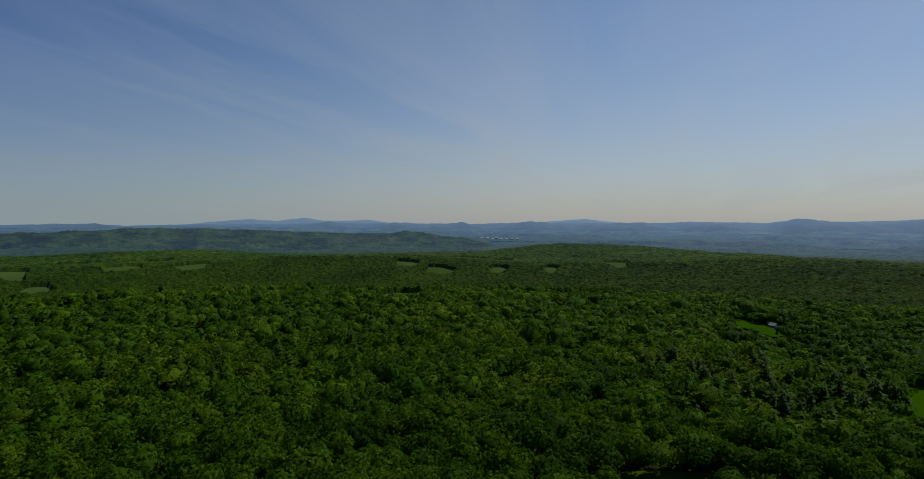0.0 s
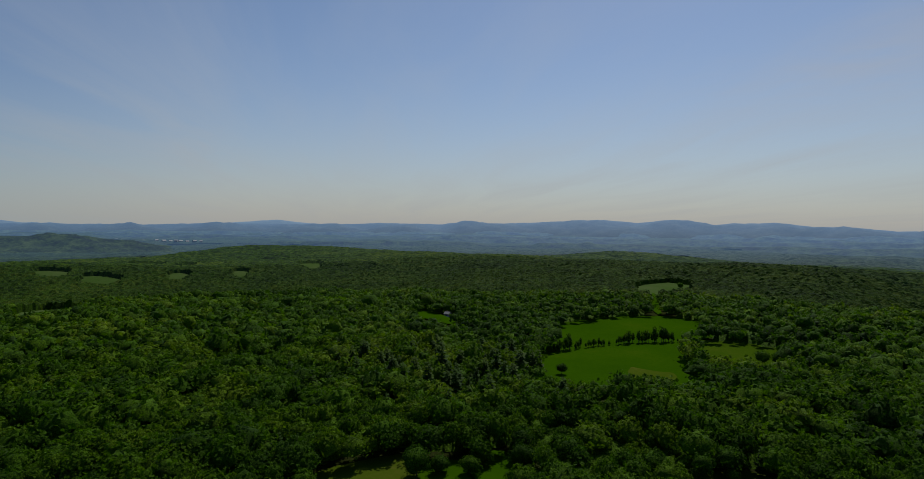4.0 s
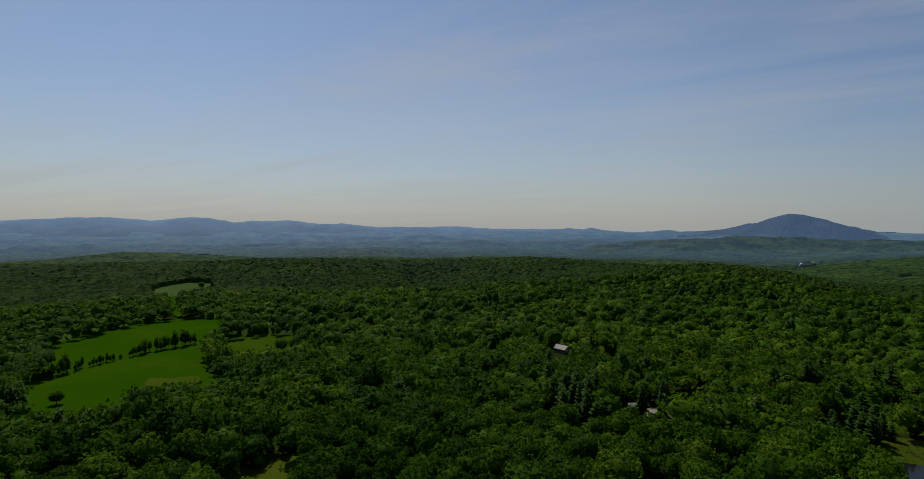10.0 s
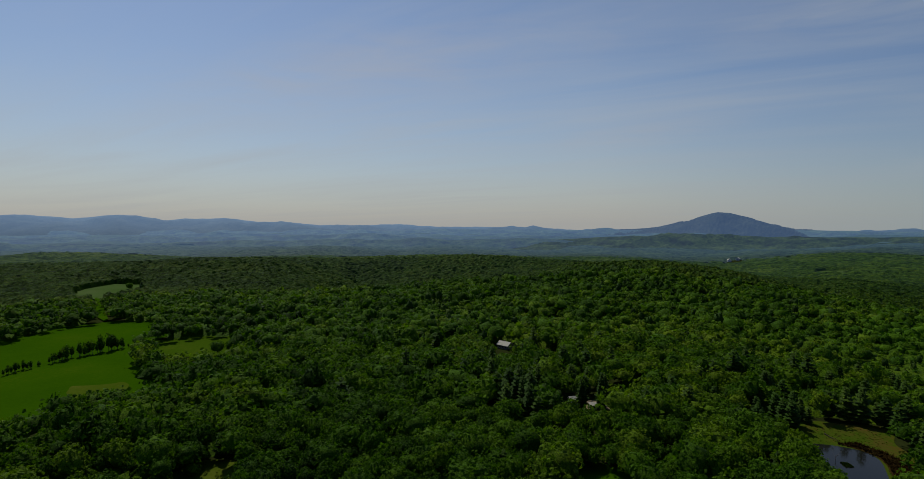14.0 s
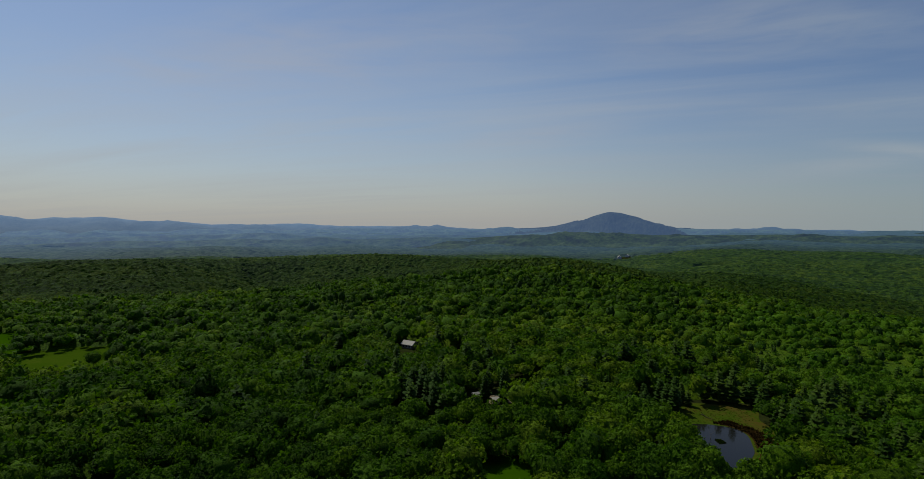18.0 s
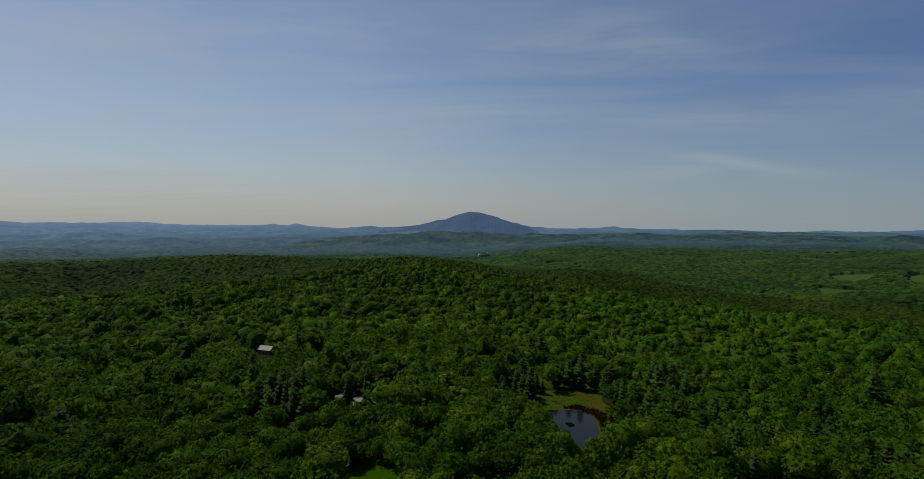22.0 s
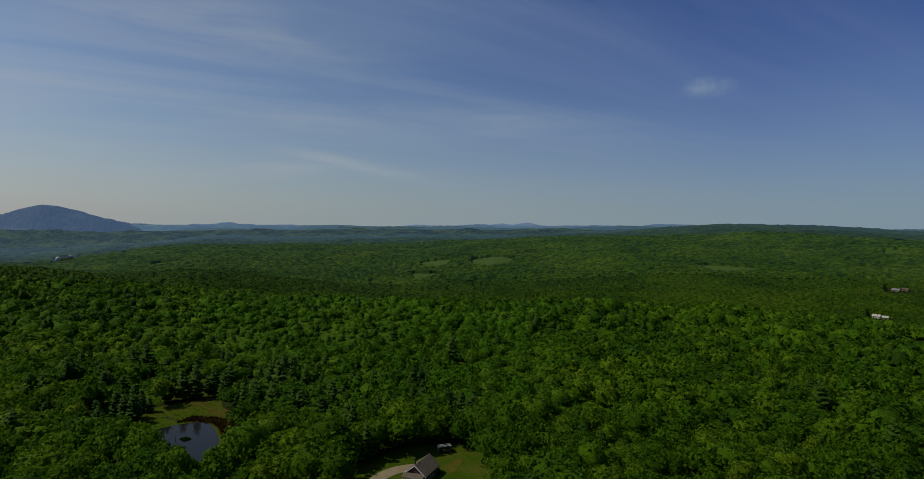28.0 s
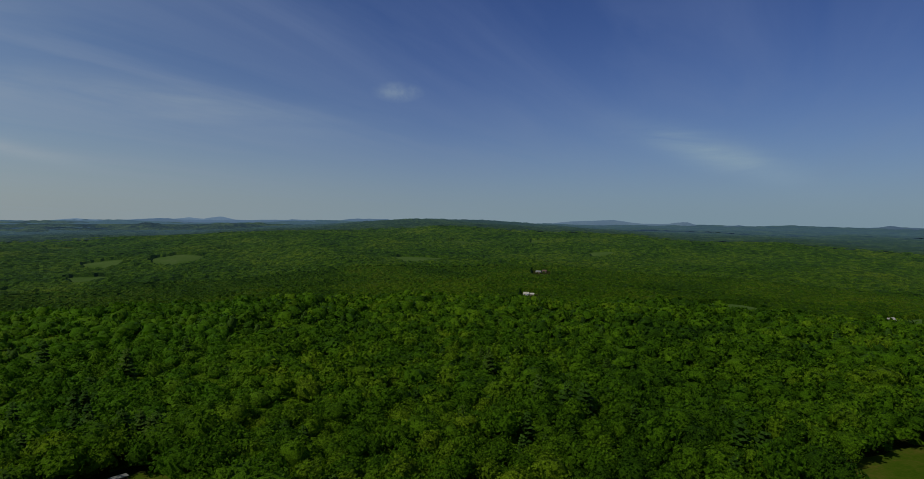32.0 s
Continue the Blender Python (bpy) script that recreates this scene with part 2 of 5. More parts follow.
LEAF_STOPS = [(0.20, (0.021, 0.057, 0.002)), (0.42, (0.039, 0.097, 0.002)), (0.60, (0.058, 0.124, 0.003)), (0.80, (0.096, 0.156, 0.005))]
# leaf colours darkened to stand in for shade between far crowns
SHADED_LEAF_STOPS = [(0.20, (0.013, 0.036, 0.001)), (0.42, (0.028, 0.069, 0.001)), (0.60, (0.042, 0.088, 0.002)), (0.80, (0.068, 0.112, 0.004))]
FRESH_STOPS = [(0.20, (0.029, 0.084, 0.002)), (0.50, (0.047, 0.117, 0.003)), (0.80, (0.071, 0.142, 0.005))]
PINE_STOPS = [(0.25, (0.014, 0.038, 0.003)), (0.5, (0.021, 0.050, 0.004)), (0.8, (0.034, 0.064, 0.006))]
fresh_mat = foliage("fresh_leaves", FRESH_STOPS, grain=2.4, bump=0.5, through=0.28)
leaf_mat = foliage("broad_leaves", LEAF_STOPS, grain=2.4, bump=0.5, through=0.32)
mid_mat = foliage("leafy_crowns", LEAF_STOPS, grain=2.0, bump=0.5, through=0.31)
crown_mat = foliage("woodland_leaves", LEAF_STOPS, grain=1.2, bump=0.8, through=0.30)
# emits a bluish haze of its own past 950 m
far_crown_mat = foliage("far_hazed_leaves", SHADED_LEAF_STOPS, grain=0.7, bump=1.5, through=0.34, sheet=True, haze_glow=(950, 3900, (0.088, 0.172, 0.285), 0.17))
pine_mat = foliage("pine_needles", PINE_STOPS, grain=1.3, through=0.08)
bark_mat = mottled("bark", [(0.3, (0.06, 0.05, 0.04)), (0.7, (0.17, 0.15, 0.13))], 1.5, 0.9, bump=0.03)
dead_mat = mottled("wet_dead_wood", [(0.3, (0.03, 0.026, 0.02)), (0.7, (0.07, 0.06, 0.05))], 1.5, 0.9, bump=0.03)
floor_mat = mottled("forest_floor", [(0.3, (0.014, 0.018, 0.005)), (0.7, (0.032, 0.042, 0.010))], 0.15, 0.95, 1.2)
hay_mat = mottled("mown_grass", [(0.32, (0.022, 0.066, 0.001)), (0.55, (0.030, 0.080, 0.001)), (0.75, (0.050, 0.092, 0.003))], 0.022, 0.85, 0.5)
patch_mat = mottled("thin_grass", [(0.3, (0.030, 0.072, 0.002)), (0.55, (0.044, 0.082, 0.004)), (0.75, (0.070, 0.094, 0.008))], 0.05, 0.85, 0.5)
dry_mat = mottled("dry_meadow", [(0.3, (0.042, 0.078, 0.003)), (0.55, (0.062, 0.090, 0.007)), (0.75, (0.10, 0.105, 0.018))], 0.03, 0.9, 0.6)
lawn_mat = mottled("rough_lawn", [(0.34, (0.026, 0.060, 0.003)), (0.50, (0.044, 0.074, 0.005)), (0.62, (0.070, 0.078, 0.010)), (0.75, (0.11, 0.080, 0.022))], 0.09, 0.9, 0.9)
marsh_mat = mottled("marsh_grass", [(0.3, (0.026, 0.070, 0.003)), (0.48, (0.046, 0.076, 0.005)), (0.58, (0.072, 0.066, 0.010)), (0.72, (0.085, 0.046, 0.014))], 0.07, 0.9, 0.9, bump=0.2)
gravel_mat = mottled("tan_gravel", [(0.3, (0.19, 0.15, 0.08)), (0.7, (0.28, 0.225, 0.13))], 0.4, 0.9, 5)

gable_mat = mottled("red_brown_boards", [(0.3, (0.16, 0.045, 0.03)), (0.7, (0.26, 0.085, 0.05))], 1.5, 0.8)
trim_mat = mottled("white_trim", [(0.3, (0.62, 0.60, 0.56)), (0.7, (0.78, 0.76, 0.72))], 2.0, 0.6)
log_mat = mottled("weathered_boards", [(0.3, (0.13, 0.095, 0.06)), (0.7, (0.24, 0.19, 0.13))], 1.2, 0.85, bump=0.02)
shingle_mat = mottled("tan_brown_shingles", [(0.3, (0.10, 0.08, 0.052)), (0.7, (0.17, 0.135, 0.09))], 0.7, 0.9, 6, bump=0.02)
brown_roof_mat = mottled("brown_shingles", [(0.3, (0.09, 0.06, 0.045)), (0.7, (0.15, 0.10, 0.075))], 0.7, 0.9, 6)
metal_mat = mottled("pale_metal_roof", [(0.3, (0.36, 0.345, 0.27)), (0.7, (0.50, 0.475, 0.38))], 0.5, 0.75, 4, spec=0.05)
white_mat = mottled("weathered_white_boards", [(0.3, (0.42, 0.42, 0.40)), (0.7, (0.60, 0.60, 0.58))], 0.8, 0.7)
glass_mat = mottled("window_glass", [(0.3, (0.015, 0.018, 0.02)), (0.7, (0.03, 0.035, 0.04))], 0.5, 0.05, spec=0.5)
steel_mat = mottled("stove_pipe", [(0.3, (0.05, 0.05, 0.05)), (0.7, (0.12, 0.12, 0.12))], 2, 0.4, metal=0.8)
reed_mat = mottled("brown_reeds", [(0.3, (0.024, 0.014, 0.004)), (0.55, (0.040, 0.024, 0.006)), (0.75, (0.06, 0.045, 0.010))], 0.12, 0.95, 1.2, bump=0.3)
water_mat, _n, _l, _b = shader("pond_water")
_b.inputs["Base Color"].default_value, _b.inputs["Roughness"].default_value, _b.inputs["IOR"].default_value = (0.012, 0.013, 0.011, 1), 0.08, 1.33
_b.inputs["Specular IOR Level"].default_value = 0.25
bump_node(_n, _l, _b, noise_node(_n, _l, 0.7, 3.0), 0.12, 0.06)

tin_mat = mottled("weathered_tin", [(0.3, (0.13, 0.135, 0.12)), (0.7, (0.22, 0.225, 0.20))], 0.8, 0.6, 5, spec=0.1)

# pale grass, with some distance haze put into its colour
pale_mat = mottled("far_pasture", [(0.3, (0.042, 0.084, 0.014)), (0.55, (0.062, 0.102, 0.026)), (0.75, (0.088, 0.116, 0.042))], 0.02, 0.9, 0.2)

# ---- the lie of the land: a hilltop that falls gently away, then rolling hills ----
EYE_Z = 75.0          # the camera hovers 75 m over the clearing
CANOPY = 12.5         # usual height of the woods
# hills: bearing (degrees, left of north is plus), distance, rise, half-depth, half-width (metres)
HILLS = [
    (31, 1700, 48, 240, 420), (12.5, 1300, 17, 170, 260), (-13.5, 1900, 58, 260, 330), (3, 1650, 20, 150, 160),
    (-34, 1500, 42, 260, 380), (-56.5, 1080, 18, 190, 170), (-72, 1250, 8, 200, 260),
    (-80, 1500, 24, 230, 260), (-101, 760, 31, 190, 130), (-87.5, 1080, 9, 170, 120),
    (-172, 2700, 74, 720, 520), (165, 2350, 18, 520, 420),
    (150, 1850, 4, 350, 330), (-155, 1900, 14, 500, 420), (-126, 1250, -16, 420, 300),
    (-48, 2300, 34, 170, 220), (-135, 2600, 12, 400, 600), (38, 900, 8, 250, 200),
    (-132, 1750, 16, 170, 380), (-150, 1350, 14, 120, 260), (-186, 1250, 16, 150, 240), (-200, 1600, 18, 160, 300),
]
HILL_XY = [(-d * math.sin(radians(b)), d * math.cos(radians(b)), b, h, p, q) for b, d, h, p, q in HILLS]
FALL_R = (0, 450, 950, 1500, 2500, 3500, 4950)
FALL_Z = (0, 0, -15, -29, -34, -17, 5)


def wobble(x, y, size, seed):
    """Smooth value noise in -1..1 over the plan."""
    def cell(i, j):
        n = (i * 374761393 + j * 668265263 + seed * 974634777) & 0xFFFFFFFF
        n = ((n ^ (n >> 13)) * 1274126177) & 0xFFFFFFFF
        return ((n ^ (n >> 16)) & 0xFFFF) / 32767.5 - 1
    u, v = np.asarray(x, float) / size + 1000, np.asarray(y, float) / size + 1000
    i, j = np.floor(u).astype(np.int64), np.floor(v).astype(np.int64)
    a, b = u - i, v - j
    a, b = a * a * (3 - 2 * a), b * b * (3 - 2 * b)
    return (cell(i, j) * (1 - a) + cell(i + 1, j) * a) * (1 - b) + (cell(i, j + 1) * (1 - a) + cell(i + 1, j + 1) * a) * b


def land(x, y):
    """Height of the ground at x, y (arrays)."""
    x, y = np.asarray(x, float), np.asarray(y, float)
    r = np.hypot(x, y)
    z = np.interp(r, FALL_R, FALL_Z)
    for hx, hy, b, h, p, q in HILL_XY:
        c, s = math.cos(radians(b)), math.sin(radians(b))
        along, across = -(x - hx) * s + (y - hy) * c, (x - hx) * c + (y - hy) * s
        z = z + h * np.exp(-0.5 * ((along / p) ** 2 + (across / q) ** 2))
    b = np.degrees(np.arctan2(-x, y))
    b = np.where(b > 90, b - 360, b)
    # the broad river valley in front of the blue hills
    vale = np.clip((56 - b) / 18, 0, 1) * np.clip((b + 120) / 12, 0, 1)
    drop = np.clip((r - 1050) / 700, 0, 1)
    drop = drop * drop * (3 - 2 * drop) * np.clip((4700 - r) / 1300, 0, 1)
    z = z - 36 * vale * drop
    # the wooded valley that opens behind the shoulder of the hill, before the long green rise
    glen = np.clip((-116 - b) / 22, 0, 1) * np.clip((b + 232) / 12, 0, 1)
    glen = glen * glen * (3 - 2 * glen)
    dip = np.clip((r - 410 - 0.9 * np.clip(b + 150, 0, 40) * 4) / 420, 0, 1)
    z = z - 52 * glen * dip * dip * (3 - 2 * dip) * np.clip((2500 - r) / 1100, 0, 1)
    far = np.clip((r - 1900) / 700, 0, 1)
    z = z + far * (11 * wobble(x, y, 520, 3) + 8 * wobble(x, y, 260, 4))
    # side valleys and spurs on the middle hills
    spur = np.clip((r - 700) / 500, 0, 1) * np.clip((3000 - r) / 900, 0, 1) * (0.35 + 0.65 * glen)
    z = z + spur * (13 * wobble(x, y, 320, 14) + 8 * wobble(x, y, 150, 15))
    # a hollow beyond the hilltop, open to the valley side only
    gully = np.clip((r - 620) / 160, 0, 1) * np.clip((1290 - r) / 240, 0, 1) * np.clip((b + 118) / 6, 0, 1) * np.clip((56 - b) / 12, 0, 1)
    knoll = np.clip((b + 72) / 8, 0, 1) * np.clip((-24 - b) / 8, 0, 1) + np.clip((b + 116) / 6, 0, 1) * np.clip((-88 - b) / 6, 0, 1)
    gully = gully * gully * (3 - 2 * gully) * (1 - np.clip(knoll, 0, 1))
    z = z - 34 * gully
    k = np.clip((r - 350) / 600, 0, 1)
    fold = np.clip((r - 220) / 150, 0, 1) * (1 - np.clip((b + 66) / 6, 0, 1) * np.clip((-26 - b) / 6, 0, 1) * np.clip((620 - r) / 100, 0, 1))
    z = z + fold * (2.2 * wobble(x, y, 170, 9) + 1.2 * wobble(x, y, 85, 10))
    return z + k * (4.5 * wobble(x, y, 330, 1) + 1.8 * wobble(x, y, 140, 2))


# ---- building helpers ----
def mesh_tris(name, verts, tris, mat, smooth=False, tone=None):
    """A mesh from arrays of corners and triangles."""
    me = bpy.data.meshes.new(name)
    verts, tris = np.asarray(verts, np.float32), np.asarray(tris, np.int32)
    me.vertices.add(len(verts))
    me.vertices.foreach_set("co", verts.ravel())
    me.loops.add(tris.size)
    me.loops.foreach_set("vertex_index", tris.ravel())
    me.polygons.add(len(tris))
    me.polygons.foreach_set("loop_start", np.arange(0, tris.size, 3, dtype=np.int32))
    if smooth:
        me.polygons.foreach_set("use_smooth", np.ones(len(tris), bool))
    if tone is not None:
        me.attributes.new("tone", "FLOAT", "POINT").data.foreach_set("value", np.asarray(tone, np.float32))
    me.update(calc_edges=True)
    me.materials.append(mat)
    return me


def part(name, bm, mat, parent=None, label=""):
    """Links a bmesh as one mesh object under a thing or a part."""
    me = bpy.data.meshes.new(name)
    bm.normal_update()
    bm.to_mesh(me)
    bm.free()
    me.materials.append(mat)
    ob = new(name, me)
    ob.parent = parent
    return tagged(ob, label)


def box(bm, x0, x1, y0, y1, z0, z1, m=None, bevel=0.0):
    made = bmesh.ops.create_cube(bm, size=1, matrix=Matrix.LocRotScale(((x0 + x1) / 2, (y0 + y1) / 2, (z0 + z1) / 2), None, (x1 - x0, y1 - y0, z1 - z0)))
    if bevel:
        edges = list({e for v in made["verts"] for e in v.link_edges})
        made = bmesh.ops.bevel(bm, geom=edges, offset=bevel, segments=1, affect="EDGES")
    if m is not None:
        bmesh.ops.transform(bm, matrix=m, verts=made["verts"])
    return bm


def boxed(*sizes, bevel=0.0):
    return box(bmesh.new(), *sizes, bevel=bevel)


def inside(px, py, poly):
    """Which of the points lie in the polygon."""
    hit = np.zeros(np.shape(px), bool)
    j = len(poly) - 1
    for i in range(len(poly)):
        (xi, yi), (xj, yj) = poly[i], poly[j]
        if yi != yj:
            hit ^= ((yi > py) != (yj > py)) & (px < (xj - xi) * (py - yi) / (yj - yi) + xi)
        j = i
    return hit


def rounded_outline(poly, step=6.0, wander=0.0, seed=0):
    """A polygon made smooth and slightly uneven."""
    pts = np.array(poly, float)
    for _ in range(3):
        nxt = np.roll(pts, -1, 0)
        pts = np.stack([pts * 0.75 + nxt * 0.25, pts * 0.25 + nxt * 0.75], 1).reshape(-1, 2)
    if wander:
        pts = pts + wander * np.stack([wobble(pts[:, 0], pts[:, 1], step, seed), wobble(pts[:, 0], pts[:, 1], step, seed + 7)], 1)
    return pts


def draped(name, poly, mat, lift=0.25, cell=8.0, wander=1.5, seed=3):
    """A patch of ground cover that follows the land."""
    outline = rounded_outline(poly, 9.0, wander, seed)
    bm = bmesh.new()
    ring = [bm.verts.new((x, y, 0)) for x, y in outline]
    face = bm.faces.new(ring)
    if face.normal.z < 0 or sum((a.co.x * b.co.y - b.co.x * a.co.y) for a, b in zip(ring, ring[1:] + ring[:1])) < 0:
        face.normal_flip()
    low, high = outline.min(0), outline.max(0)
    for axis in (0, 1):
        n = int((high[axis] - low[axis]) / cell)
        for i in range(1, min(n, 60)):
            at = [0, 0, 0]
            at[axis] = low[axis] + (high[axis] - low[axis]) * i / n
            nor = [0, 0, 0]
            nor[axis] = 1
            bmesh.ops.bisect_plane(bm, geom=bm.verts[:] + bm.edges[:] + bm.faces[:], plane_co=at, plane_no=nor)
    for v in bm.verts:
        v.co.z = float(land(v.co.x, v.co.y)) + lift
    return part(name, bm, mat)


# ---- ground: one sheet to the horizon ----
def polar_sheet(name, radii, bearings, height, mat, closed):
    a = np.radians(np.asarray(bearings, float))
    r = np.asarray(radii, float)
    R, A = np.meshgrid(r, a, indexing="ij")
    X, Y = -R * np.sin(A), R * np.cos(A)
    Z = height(X, Y, R)
    n, k = R.shape
    i, j = np.meshgrid(np.arange(n - 1), np.arange(k if closed else k - 1), indexing="ij")
    p, q = i * k + j, i * k + (j + 1) % k
    s, t = p + k, q + k
    tris = np.concatenate([np.stack([p, s, q], -1).reshape(-1, 3), np.stack([q, s, t], -1).reshape(-1, 3)])
    V = np.stack([X, Y, Z], -1).reshape(-1, 3)
    e1, e2 = V[tris[0, 1]] - V[tris[0, 0]], V[tris[0, 2]] - V[tris[0, 0]]
    if e1[0] * e2[1] - e1[1] * e2[0] < 0:
        tris = tris[:, ::-1]
    return mesh_tris(name, V, tris, mat, smooth=True)


ground_r = np.concatenate([np.linspace(0.0, 560, 45), np.geomspace(580, 4960, 60)])
ground = new("ground", polar_sheet("ground", ground_r, np.arange(0, 360, 2.0), lambda x, y, r: land(x, y), floor_mat, True))
tagged(ground, "dark leaf-littered forest floor over rolling hills", "ground", kind="structure")

# open land: polygons on the plan, as seen between the trees
FIELDS = {
    "lower": [(184, 232), (204, 253), (216, 255.6), (237, 253.4), (272, 250), (296, 243), (304, 238), (285, 219.5), (259, 199), (248, 181), (228, 177), (208, 187), (186, 201), (178, 216)],
    "upper": [(219, 259), (243, 286), (279, 322), (319, 327), (365, 330), (391, 317), (385, 280), (349, 256), (314, 246), (277, 257), (241, 260)],
    "top": [(584, 527), (618, 541), (665, 540), (658, 496), (606, 472), (555, 471), (549, 490)],
    "strip": [(303, 222), (319, 230), (333, 217), (341, 197), (335, 184), (305, 177), (298, 194)],
    "farmyard": [(205, 425), (216, 422), (214, 389), (211, 368), (204, 364), (199, 378), (199, 403)],
    "near": [(46, 163), (53, 164), (69, 163.5), (77, 163), (73, 152), (64, 142), (44, 150)],
    "gap": [(92, 145), (98, 150), (105, 148), (102, 138), (94, 132), (88, 137)],
    "verge": [(76, 163), (90, 147), (92, 137), (74, 146)],
    "glade": [(132, 98), (146, 104.5), (158, 102), (160, 91), (145, 80), (128, 88)],
    "lawn": [(125, -108), (121, -124), (117, -134), (113, -141), (107, -144.5), (101, -146), (90, -140), (84, -128), (98, -108)],
    "yard": [(-92, -168), (-100, -176), (-115, -186), (-136, -198), (-125, -170), (-105, -155)],
    "slope": [(-270, -895), (-326, -965), (-364, -954), (-375, -870), (-326, -792), (-294, -832)],
    "paddock": [(-518, -832), (-574, -855), (-537, -800), (-513, -805)],
    "hollow": [(-91, 603), (-70, 630), (-38, 616), (-49, 562), (-80, 567)],
    "garden": [(240, -28), (262, -32), (263, -38), (242, -37), (228, -31), (226, -24), (232, -20)],
    "roadside": [(325, -1), (327, -12), (310, -13), (306, -3)],
    "bay": [(160, -11), (173, -16), (174, -23), (166, -28), (152, -30), (148, -14)],
    "bank": [(162, -33), (187, -42), (187, -49), (165, -42)],
    "ride": [(394, 335), (399, 330), (535, 453), (530, 458)],
    "track": [(414, -9), (425, -13), (418, -21), (408, -14)],
    "clump": [(262, -43), (272, -44), (272, -49), (262, -49)],
}
# far pastures lie on slopes that fall away, so they are shallow strips
for key, poly in FIELDS.items():
    mid = np.mean(np.array(poly), 0)
    if np.linalg.norm(mid) > 900:
        out = mid / np.linalg.norm(mid)
        FIELDS[key] = [tuple(np.array(p) - 0.45 * np.dot(np.array(p) - mid, out) * out) for p in poly]
# pastures on the far slopes: bearing, distance, half-width, and how far the grass runs towards the valley
PASTURES = [
    (39, 1288, 28, 100), (34.6, 1464, 54, 95), (31.4, 1272, 33, 58), (28.2, 1436, 38, 110), (25.8, 1260, 36, 53), (37.4, 1128, 24, 35),
    (2.4, 1172, 31, 28), (5.7, 1216, 26, 31), (-1.2, 1516, 40, 110), (-4.1, 1452, 24, 110), (-3.7, 1192, 19, 34), (-9, 1200, 16, 38), (-15.4, 1344, 28, 110),
    (-116.3, 1680, 35, 115), (-138.4, 2165, 50, 60), (-140.5, 1430, 43, 90), (-141.6, 1648, 45, 82), (-146.8, 1632, 51, 72), (-148, 1650, 40, 62),
    (-170, 1515, 76, 125), (-174, 1935, 40, 85), (-181.7, 2016, 22, 70), (-188.1, 1756, 40, 85),
]


def pasture(bearing, r, half, front, i):
    """An uneven outline, longer across than along the slope."""
    a = np.arange(12) * np.pi / 6
    along = np.where(np.sin(a) > 0, 24, front + 10) * np.sin(a) * (1 + 0.22 * np.sin(2 * a + i))
    across = half * np.sign(np.cos(a)) * np.abs(np.cos(a)) ** 0.7 * (1 + 0.16 * np.sin(3 * a + 1.7 * i))
    b = radians(bearing)
    return [(-(r + u) * math.sin(b) - v * math.cos(b), (r + u) * math.cos(b) - v * math.sin(b)) for u, v in zip(along, across)]


FAR_GRASS = [pasture(*p, i) for i, p in enumerate(PASTURES)]
# plots kept clear for the buildings
YARDS = [[(320, 9), (325, 25), (341, 24), (340, 8)], [(224, -12), (241, -11), (243, -30), (232, -35), (224, -33)], [(-420, -775), (-425, -800), (-525, -835), (-525, -800)], [(-214, -422), (-218, -438), (-232, -436), (-228, -421)], [(-2, -940), (-4, -965), (-36, -963), (-34, -935)], [(-18, -430), (-18, -448), (-32, -448), (-32, -432)], [(-28, -1165), (-28, -1222), (-68, -1220), (-64, -1170)], [(2210, -720), (2270, -730), (2300, -790), (2220, -800)], [(214, 392), (228, 392), (230, 404), (216, 404)]]
DRY = {"strip", "glade", "near", "slope"}
POND = [(203, -92), (203, -99), (201.5, -104), (198.6, -109), (191.7, -110.5), (177.6, -105), (168, -99), (163, -92), (168, -86), (184, -86)]
MARSH = [(220, -99), (222, -107), (220, -115), (219.6, -122), (215.5, -125), (201, -118), (187, -117.5), (174, -112), (163, -107), (158, -98), (158, -88), (170, -82), (190, -84), (207, -89)]
LABELS = {"lower": "bright green mown hayfield below a hedgerow", "upper": "green mown hayfield above the hedgerow", "lawn": "rough lawn with bare brown patches round the cabin"}


def hull(points):
    """The convex outline of some points."""
    points = sorted(points)

    def half(seq):
        out = []
        for p in seq:
            while len(out) > 1 and (out[-1][0] - out[-2][0]) * (p[1] - out[-2][1]) - (out[-1][1] - out[-2][1]) * (p[0] - out[-2][0]) <= 0:
                out.pop()
            out.append(p)
        return out[:-1]
    return half(points) + half(points[::-1])


def grown(poly, by=5.0):
    """The polygon pushed outwards under the edge of the trees."""
    c = np.mean(np.array(poly), 0)
    return [tuple(np.array(p) + by * (np.array(p) - c) / max(np.linalg.norm(np.array(p) - c), 1)) for p in poly]


